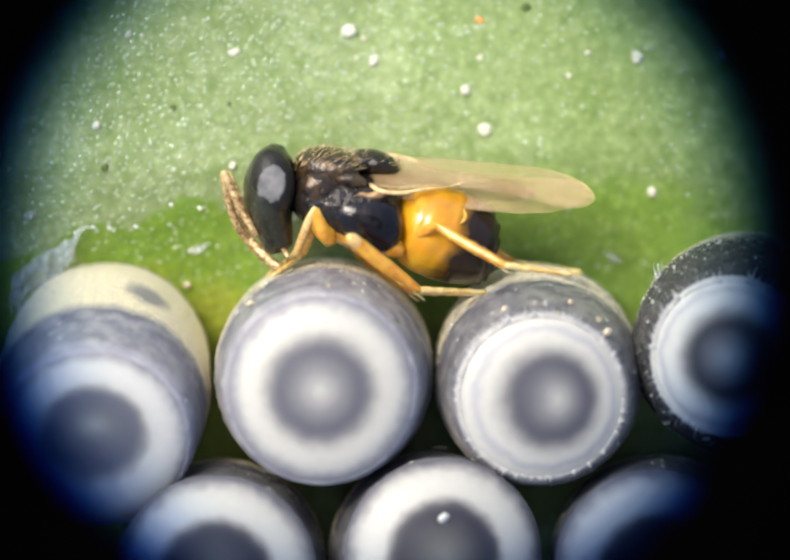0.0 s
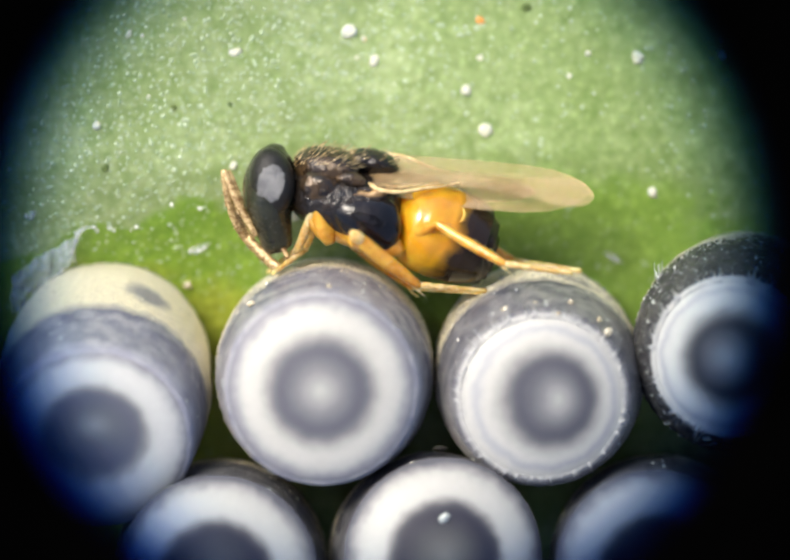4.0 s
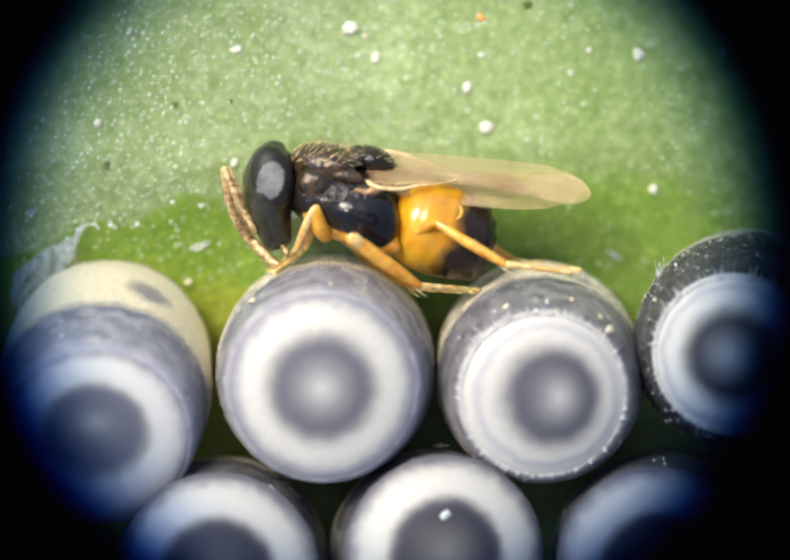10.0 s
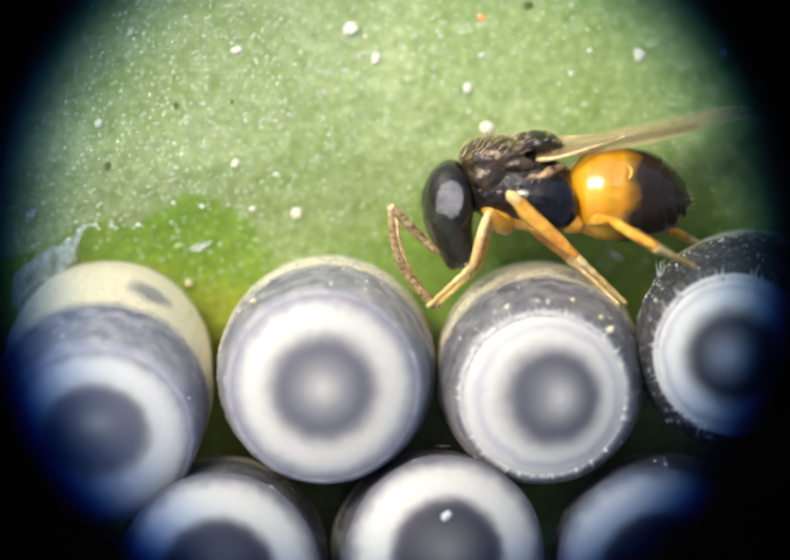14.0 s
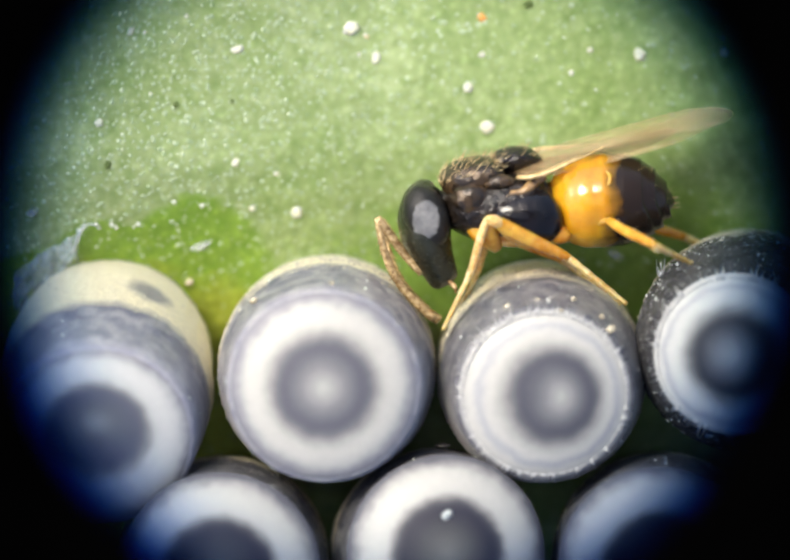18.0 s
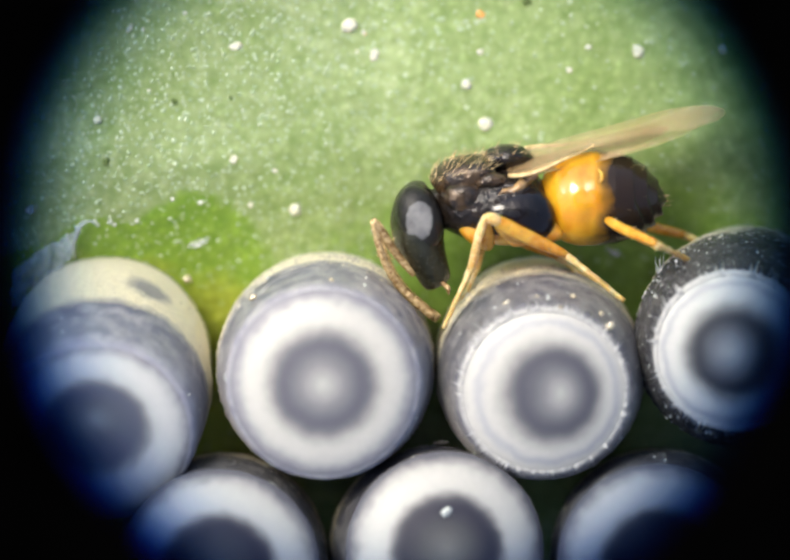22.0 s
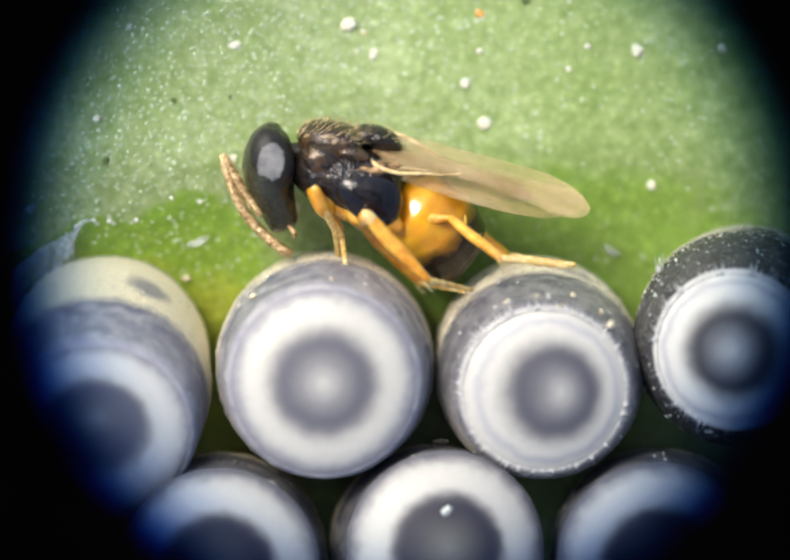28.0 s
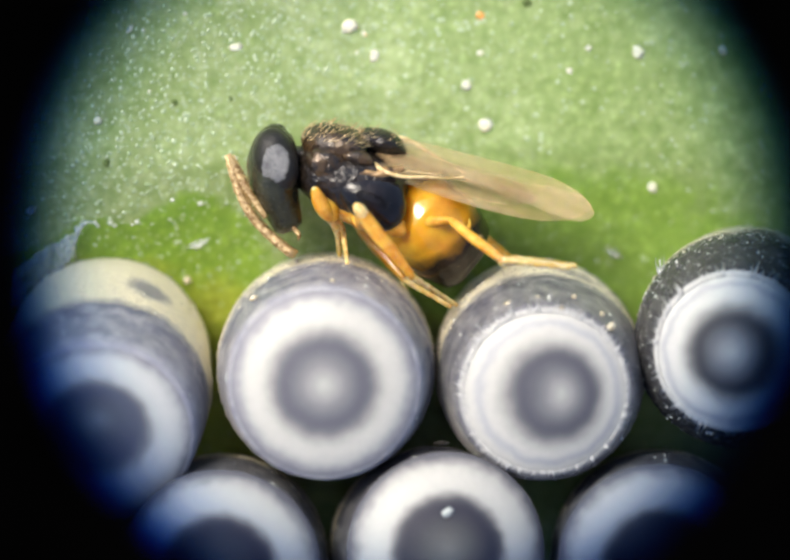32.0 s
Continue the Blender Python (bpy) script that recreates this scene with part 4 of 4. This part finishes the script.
def build_leg(kind):
    lf, lt, ls = LEG_SIZES[kind]
    wf, wt, ws = WIDE[kind]
    fat = 1.45 if kind == "middle" else 1.05
    femur = part(kind + "_femur", segment(lf, [(0, wf * 0.55, wf * 0.5, 0), (0.3, wf, wf * 0.85, 3), (0.65, wf * 0.95, wf * 0.8, 3), (0.92, wf * 0.6, wf * 0.55, 0), (1.0, wf * 0.45, wf * 0.4, 0)]), M_LEG, wasp, "honey-coloured thigh")
    tibia = part(kind + "_tibia", segment(lt, [(-0.02, wt * 0.5, wt * 0.5, 0), (0.06, wt * fat * 0.85, wt * 0.9, 0), (0.3, wt * fat, wt, -2), (0.65, wt * (0.4 + 0.6 * fat), wt * 0.95, -1), (0.95, wt * 0.85, wt * 0.82, 0), (1.02, wt * 0.6, wt * 0.6, 0)]), M_TARSUS if kind == "fore" else M_LEG, wasp, "pale tan shin" if kind == "fore" else "honey-coloured shin")
    tarsus = part("tarsus", beads(ls, 5, ws * 1.15, ws * 0.8), M_TARSUS, tibia, "pale jointed foot")
    part("spur", loft([(lt * 0.96, -wt * 0.7, 0, 2.4, 2.4), (lt + 14, -wt * 0.9, 2, 1.6, 1.6), (lt + 26, -wt * 0.8, 3, 0.4, 0.4)], 8, 3), M_TARSUS, tibia)
    if kind == "middle":
        part("knee_cap", blob(20, 12.5, 12, 0.1, 3), M_TARSUS, tibia, "pale knee")
    rng = random.Random(33)
    spots = [(Vector((rng.uniform(0.1, 1.0) * lt, 0, 0)) + w * wt * 0.85, w) for w in [Vector((0, math.cos(a), math.sin(a))) for a in [rng.uniform(0, 6.28) for _ in range(60)]]]
    part("bristles", hairs(spots, 9, Vector((1.2, 0, 0)), 7, 0.7), M_HAIR, tibia, "fine pale bristles")
    return femur, tibia, tarsus


ANTENNAE = {1: build_antenna(), -1: build_antenna()}
LEGS = {(k, s): build_leg(k) for k in LEG_SIZES for s in (1, -1)}
HIPS = {"fore": own(657, 476), "middle": own(728, 484), "hind": own(792, 486)}
for side in (1, -1):
    part("coxa", body([(622, 404, 14, 12, 40 * side), (634, 424, 24, 18, 44 * side), (650, 452, 22, 18, 44 * side), (660, 478, 10, 10, 40 * side)], 18, 4), M_LEG, wasp, "honey-coloured hip joint")
    part("coxa", body([(700, 462, 12, 12, 44 * side), (714, 474, 18, 16, 46 * side), (732, 486, 10, 10, 44 * side)], 16, 4), M_LEG, wasp, "honey-coloured hip joint")
    part("coxa", body([(764, 462, 12, 12, 48 * side), (782, 482, 22, 18, 50 * side), (802, 496, 10, 10, 46 * side)], 16, 4), M_LEG, wasp, "pale honey hip joint")


# ---- how the wasp moves ----
# seconds; eye across, down; hind tip of the scutellum across, down
BODY_RESTS = [(0, 543, 371, 781, 342), (0.5, 542, 371, 780, 342), (1, 541, 374, 779, 345), (1.5, 546, 368, 785, 340), (2, 541, 372, 779, 343),
              (2.5, 547, 374, 785, 345), (3, 542, 371, 780, 342), (3.5, 541, 373, 779, 343), (5.5, 544, 360, 779, 328), (6, 547, 360, 782, 335),
              (6.5, 541, 361, 775, 334), (7, 545, 358, 778, 328), (7.5, 544, 366, 776, 336), (8, 542, 366, 775, 334), (8.5, 539, 363, 772, 334),
              (9, 542, 361, 776, 335), (9.5, 539, 361, 773, 334), (10, 541, 364, 773, 334)]
BODY_TURNS = [(10.5, 545, 366, 778, 337), (11, 542, 363, 776, 335), (11.5, 544, 361, 778, 329), (12, 541, 368, 773, 337), (12.5, 542, 364, 775, 334),
              (12.7, 540, 363, 774, 333), (12.8, 528, 352, 765, 325), (12.9, 495, 322, 737, 293), (13.0, 564, 308, 791, 255), (13.1, 655, 305, 871, 239), (13.2, 736, 281, 948, 232),
              (13.3, 789, 277, 1006, 224), (13.4, 840, 280, 1064, 227), (13.5, 886, 291, 1114, 237)]
BODY_LEANS = [(13.6, 907, 304, 1133, 250), (13.7, 907, 330, 1131, 264), (13.8, 907, 356, 1128, 276), (13.9, 908, 385, 1122, 287), (14, 896, 402, 1108, 296),
              (14.5, 870, 421, 1083, 308), (16.5, 857, 446, 1066, 324), (17, 852, 445, 1062, 322), (18, 849, 441, 1064, 322), (18.5, 846, 440, 1061, 321),
              (19, 841, 440, 1055, 320), (19.5, 839, 442, 1052, 321), (20, 840, 446, 1050, 320), (20.5, 839, 448, 1050, 319), (21, 842, 448, 1051, 317)]
BODY_BACK = [(21.5, 840, 443, 1050, 316), (22, 835, 444, 1047, 319), (22.5, 839, 446, 1049, 317), (23, 837, 445, 1046, 316), (23.5, 835, 447, 1045, 317),
             (24, 828, 451, 1038, 319), (24.5, 831, 445, 1042, 314), (24.7, 825, 446, 1037, 315), (24.8, 803, 385, 1028, 297), (24.9, 743, 353, 970, 273),
             (25, 695, 340, 930, 275), (25.1, 652, 333, 888, 271), (25.2, 623, 328, 863, 265), (25.3, 602, 327, 843, 272), (25.4, 586, 328, 828, 279)]
BODY_ENDS = [(25.5, 575, 325, 815, 278), (27.5, 547, 326, 793, 300), (28, 540, 328, 784, 295), (28.5, 543, 328, 786, 297), (29, 541, 328, 786, 299),
             (29.5, 538, 331, 781, 302), (30, 544, 329, 790, 306), (30.5, 550, 322, 795, 300), (31, 548, 323, 792, 299), (31.5, 543, 328, 787, 300), (32, 549, 331, 792, 302)]
BODY = BODY_RESTS + BODY_TURNS + BODY_LEANS + BODY_BACK + BODY_ENDS

# seconds; lean of thorax, head, abdomen and wings in the side view (degrees, tail up); swing of the abdomen; roll of the wings
LEANS = [(0, 0, 0, -15, -5.8, 10, 31), (12.7, 0, 0, -15, -5.8, 10, 31), (12.9, -4, -1, -20, -5, 10, 30), (13.0, 4, 3, -14, 2, 10, 18), (13.1, 7, 6, -10, 7, 6, 10),
         (13.2, 8, 4, -11, 5, 2, 8), (13.3, 8, 2, -8, 4, 0, 7), (13.5, 4, 0, -9, 0, 4, 8), (13.7, 5, 1, -5, 6, 6, 9), (13.8, 7, 2, -1, 9, 5, 10), (13.9, 9, 3, 1, 11, 4, 12), (14.2, 13, 7, 4, 13, 2, 16),
         (16.5, 17, 11, 8, 15, 0, 20), (24.7, 18, 11, 8, 15, 0, 20), (24.8, 10, 10, 0, 10, 4, 9)]
LEANS += [(24.9, 6, 12, -10, 4, 8, 8), (25, 4, 11, -19, 0.5, 12, 8), (25.1, 3, 11, -24, -1, 14, 10), (25.2, 2, 11, -26, -2, 16, 12), (25.4, -1, 9, -32, -5.5, 22, 16), (25.5, -2, 8, -34, -7, 24, 18),
          (27.5, -3, 6, -37, -15.6, 27, 32), (32, -3, 6, -37, -15.6, 27, 32)]

# seconds; how far the hind rings of the abdomen are drawn in, 0 to 1
DRAWN = [(0, 1), (12.7, 1), (13.3, 0.3), (14.2, 0.4), (24.7, 0.4), (25.5, 0.8), (27.5, 1), (32, 1)]

# seconds; elbow of the antenna and its tip, across and down
FEELERS = [(0, 443, 337, 548, 530), (3.5, 442, 335, 546, 530), (5.5, 444, 328, 547, 526), (6, 447, 325, 547, 526), (7.5, 444, 331, 548, 526), (9, 443, 329, 546, 526), (12.7, 443, 331, 546, 526),
           (12.9, 424, 310, 500, 515), (13, 465, 305, 570, 490), (13.1, 562, 304, 610, 500), (13.2, 630, 330, 685, 465), (13.3, 634, 388, 770, 530), (13.4, 695, 372, 840, 548), (13.5, 738, 415, 848, 580),
           (13.6, 764, 410, 885, 545), (13.8, 772, 410, 885, 545), (13.9, 778, 402, 872, 580), (14.0, 776, 408, 862, 605), (14.5, 763, 415, 862, 625)]
FEELERS += [(16.5, 758, 432, 864, 634), (17, 753, 430, 864, 634), (19, 746, 434, 861, 630), (20.5, 744, 442, 861, 630), (22, 740, 437, 861, 628), (24.5, 734, 436, 863, 625), (24.7, 729, 438, 860, 622),
            (24.8, 709, 380, 825, 575), (24.9, 645, 345, 780, 540), (25, 596, 338, 755, 525), (25.2, 525, 315, 675, 495), (25.4, 485, 310, 640, 492), (25.5, 478, 303, 620, 498),
            (27.5, 449, 303, 580, 508), (28, 439, 305, 574, 510), (30.5, 452, 299, 586, 508), (32, 450, 305, 584, 510)]

# seconds; knee, ankle and foot, across and down
FORE = [(0, 628, 412, 588, 502, 530, 545), (5.5, 632, 403, 592, 490, 530, 537), (6, 640, 407, 595, 490, 530, 535), (6.6, 629, 409, 590, 494, 530, 538), (12.7, 626, 412, 588, 495, 530, 540),
        (12.9, 560, 388, 582, 480, 528, 548), (13, 614, 395, 598, 490, 522, 540), (13.1, 725, 358, 702, 460, 595, 512), (13.2, 764, 366, 728, 463, 632, 510), (13.3, 838, 378, 848, 488, 870, 585), (13.4, 873, 390, 901, 491, 841, 589), (13.5, 908, 402, 912, 508, 838, 600),
        (13.6, 934, 410, 926, 516, 837, 595), (13.8, 962, 415, 938, 520, 837, 597), (13.9, 968, 424, 935, 528, 842, 602), (14.4, 982, 405, 945, 538, 870, 640), (16.5, 971, 432, 936, 540, 872, 672)]
FORE += [(19, 965, 432, 934, 538, 870, 672), (24.7, 960, 428, 932, 534, 872, 668), (24.8, 868, 430, 905, 512, 870, 655), (24.9, 808, 450, 864, 520, 873, 650), (25, 785, 460, 846, 522, 870, 640),
         (25.1, 764, 472, 830, 538, 878, 622), (25.2, 700, 396, 752, 474, 795, 560), (25.4, 678, 396, 732, 478, 800, 570), (26.2, 640, 385, 690, 470, 720, 540), (27.5, 622, 372, 664, 455, 672, 520), (32, 622, 375, 668, 455, 676, 520)]
MIDDLE = [(0, 705, 478, 831, 575, 965, 580), (5.5, 712, 468, 831, 562, 965, 575), (6, 710, 464, 830, 560, 962, 573), (7.5, 707, 483, 833, 571, 958, 577), (8.5, 709, 488, 835, 573, 955, 577),
          (9, 707, 473, 831, 565, 955, 575), (12.7, 710, 488, 836, 573, 945, 577), (12.9, 702, 490, 845, 560, 950, 575), (13, 745, 430, 840, 545, 930, 570), (13.1, 800, 360, 865, 490, 945, 560),
          (13.2, 838, 284, 922, 450, 966, 544), (13.3, 893, 279, 970, 431, 1014, 520), (13.4, 958, 299, 1047, 455, 1128, 544), (13.5, 985, 302, 1075, 462, 1145, 550), (13.6, 1047, 358, 1140, 504, 1237, 597), (13.8, 1011, 364, 1132, 504, 1237, 597)]
MIDDLE += [(13.9, 1024, 385, 1145, 508, 1244, 604), (14.4, 1005, 432, 1133, 507, 1246, 602), (16.5, 986, 440, 1130, 513, 1246, 606), (19, 980, 440, 1125, 509, 1245, 605), (24.7, 977, 434, 1118, 503, 1243, 600),
           (24.8, 920, 370, 1020, 500, 1180, 528), (24.9, 855, 338, 950, 500, 1042, 537), (25, 818, 337, 905, 500, 970, 542), (25.2, 770, 370, 865, 506, 945, 560)]
MIDDLE += [(25.4, 756, 400, 858, 524, 945, 565), (27.5, 732, 424, 845, 550, 942, 572), (28, 730, 433, 847, 557, 935, 575), (29.7, 729, 446, 848, 565, 935, 578),
           (30, 693, 402, 812, 545, 898, 600), (30.5, 704, 403, 820, 550, 897, 602), (31, 710, 412, 820, 550, 898, 602), (32, 714, 421, 816, 550, 906, 606)]
HIND = [(0, 868, 448, 1000, 526, 1136, 545), (6, 866, 440, 1000, 521, 1135, 540), (12.7, 866, 442, 1001, 525, 1136, 542), (12.9, 855, 435, 1008, 520, 1145, 542), (13.1, 1005, 388, 1040, 455, 1150, 540),
        (13.2, 1022, 396, 1042, 448, 1145, 537), (13.3, 1055, 394, 1068, 432, 1157, 546), (13.4, 1180, 330, 1290, 435, 1350, 490), (13.5, 1225, 385, 1290, 470, 1380, 530), (13.7, 1240, 418, 1290, 472, 1380, 530), (14, 1212, 436, 1298, 490, 1377, 530), (19, 1204, 438, 1294, 487, 1375, 524),
        (24.7, 1200, 436, 1296, 482, 1378, 521), (24.8, 1160, 360, 1285, 470, 1378, 522)]
HIND += [(24.9, 1082, 438, 1110, 485, 1175, 550), (25, 1048, 428, 1090, 475, 1162, 542), (25.2, 968, 418, 1020, 466, 1100, 525), (25.4, 938, 430, 1000, 490, 1092, 528), (27.5, 892, 432, 990, 512, 1124, 530), (32, 892, 436, 992, 516, 1128, 532)]
PATHS = {"fore": FORE, "middle": MIDDLE, "hind": HIND}


def shifted(table, dx, dy, skip=()):
    """The far limb's table: the near one's, moved by dx, dy, without the times between skip."""
    return [(r[0], *(v + (dx if k % 2 == 0 else dy) for k, v in enumerate(r[1:]))) for r in table if not any(a < r[0] < b for a, b in skip)]


FAR_FORE = shifted(FORE, 12, 3, [(12.75, 13.75)])
FAR_FORE += [(13, 690, 430, 730, 510, 765, 560), (13.1, 770, 440, 790, 505, 835, 582), (13.2, 812, 402, 820, 468, 862, 572), (13.3, 832, 402, 842, 482, 885, 570),
             (13.4, 868, 405, 892, 500, 898, 598), (13.6, 952, 425, 940, 520, 888, 600)]
FAR_HIND = shifted([r for r in HIND if r[0] < 12.8 or r[0] > 26], 20, -5) + shifted([r for r in HIND if 13.95 < r[0] < 24.75], 70, -18)
FAR_HIND += [(12.9, 925, 420, 1005, 500, 1130, 540), (13, 940, 400, 1015, 487, 1140, 540), (13.1, 1010, 385, 1040, 450, 1150, 535), (13.2, 1060, 400, 1095, 470, 1170, 550),
             (13.3, 1136, 398, 1157, 483, 1217, 585), (13.4, 1157, 390, 1165, 478, 1217, 585), (13.5, 1194, 431, 1202, 500, 1214, 572), (13.6, 1240, 420, 1262, 482, 1276, 570)]
FAR_HIND += [(13.8, 1290, 425, 1335, 468, 1410, 510), (24.8, 1150, 400, 1200, 480, 1275, 535), (24.9, 1100, 430, 1150, 498, 1200, 558), (25, 1060, 425, 1110, 495, 1168, 545),
             (25.1, 1040, 420, 1096, 479, 1169, 537), (25.2, 1030, 402, 1080, 480, 1168, 536), (25.4, 1007, 406, 1063, 479, 1160, 536)]
FAR_PATHS = {"fore": sorted(FAR_FORE), "middle": shifted(MIDDLE, -12, 3), "hind": sorted(FAR_HIND)}


def series(table, t, col):
    return float(np.interp(t, [r[0] for r in table], [r[col] for r in table]))


def spot(table, t, col, z=WASP_Z, shift=(0, 0)):
    """A place read from a table, freed of the drift under the lens."""
    dx, dy = drift(t)
    return at(series(table, t, col) - dx + shift[0], series(table, t, col + 1) - dy + shift[1], z)


def reach(a, px, py, length, way):
    """The point at the given length from a that shows at px, py; way: +1 towards the lens, -1 away."""
    d = Vector((px - a.x, py - a.y))
    if d.length > length * 0.995:
        d *= length * 0.995 / d.length
    return Vector((a.x + d.x, a.y + d.y, a.z + way * math.sqrt(length * length - d.length_squared)))


def aim(a, b):
    """The pose of a limb piece whose joint is at a and which points to b."""
    x = (b - a).normalized()
    z = Vector((0, 0, 1)) - x * x.z
    if z.length < 0.05:
        z = Vector((0, 1, 0)) - x * x.y
    z.normalize()
    y = z.cross(x)
    m = Matrix((x, y, z)).transposed().to_4x4()
    m.translation = a
    return m


def metres(m):
    out = m.copy()
    out.translation = m.translation * U
    return out


def motions():
    times = sorted({round(v, 2) for v in (*np.arange(0, 12.6, 0.5), *np.arange(12.6, 14.55, 0.1), *np.arange(15, 24.6, 0.5), *np.arange(24.6, 25.55, 0.1), *np.arange(26, 32.1, 0.5))} | {5.75, 6.25, 29.7, 29.85})
    tracks = {}

    def key(ob, t, m):
        tracks.setdefault(ob, []).append((t, metres(m)))

    for t in times:
        lean = [series(LEANS, t, c) for c in range(1, 7)]
        root = Matrix.Translation(spot(BODY, t, 3)) @ Matrix.Rotation(radians(lean[0]), 4, "Z")
        back = root.inverted()
        key(wasp, t, root)
        hm = Matrix.Translation(spot(BODY, t, 1)) @ Matrix.Rotation(radians(lean[1]), 4, "Z")
        key(head, t, back @ hm)
        key(gaster, t, Matrix.Translation(WAIST) @ Matrix.Rotation(radians(lean[2] - lean[0]), 4, "Z") @ Matrix.Rotation(radians(lean[4]), 4, "Y"))
        for ob, pull in TAIL:
            key(ob, t, Matrix.Translation((-pull * series(DRAWN, t, 1), 0, 0)))
        for ob, side, lift, fan, roll in ((wing_near, 1, 0, 1.5, 0), (wing_far, -1, 4, -1.5, 2), (hind_near, 1, -7, 2, 0), (hind_far, -1, -4, -2, 2)):
            key(ob, t, Matrix.Translation(HINGE + Vector((0, lift, 26 * side))) @ Matrix.Rotation(radians(lean[3] - lean[0]), 4, "Z") @ Matrix.Rotation(radians(lean[5] + roll), 4, "X") @ Matrix.Rotation(radians(fan), 4, "Y"))
        for side, (scape, whip) in ANTENNAE.items():
            shift = (0, 0) if side > 0 else (9, 5)
            a = hm @ (own(514, 458, 30 * side) - EYE)
            b = spot(FEELERS, t, 1, shift=shift)
            b = reach(a, b.x, b.y, SCAPE, side)
            c = spot(FEELERS, t, 3, shift=shift)
            c = reach(b, c.x, c.y, 236, -side)
            first = aim(a, b)
            key(scape, t, back @ first)
            key(whip, t, first.inverted() @ aim(b, c))
        for (kind, side), (femur, tibia, tarsus) in LEGS.items():
            lf, lt, ls = LEG_SIZES[kind]
            path = PATHS[kind] if side > 0 else FAR_PATHS[kind]
            hip = root @ (HIPS[kind] + Vector((0, 0, (0 if kind == "hind" else 42) * side)))
            first = spot(path, t, 1)
            out = math.sqrt(max(lf * lf - (first.x - hip.x) ** 2 - (first.y - hip.y) ** 2, 0.0))
            # the hip swings out where the knee has to clear the body
            if kind == "middle" or kind == "hind" and first.y > (root @ WAIST).y - 20:
                hip.z += side * min(max(98 - out - abs(hip.z - WASP_Z), 0.0), 75.0)
            pts = [hip]
            for col, length, way in ((1, lf, side), (3, lt, side if kind == "hind" else -side), (5, ls, -side)):
                p = spot(path, t, col)
                q = reach(pts[-1], p.x, p.y, length, way)
                pts.append(q)
            upper = aim(pts[1], pts[2])
            key(femur, t, back @ aim(pts[0], pts[1]))
            key(tibia, t, back @ upper)
            key(tarsus, t, upper.inverted() @ aim(pts[2], pts[3]))
    for ob, rows in tracks.items():
        walk(ob, rows)


motions()
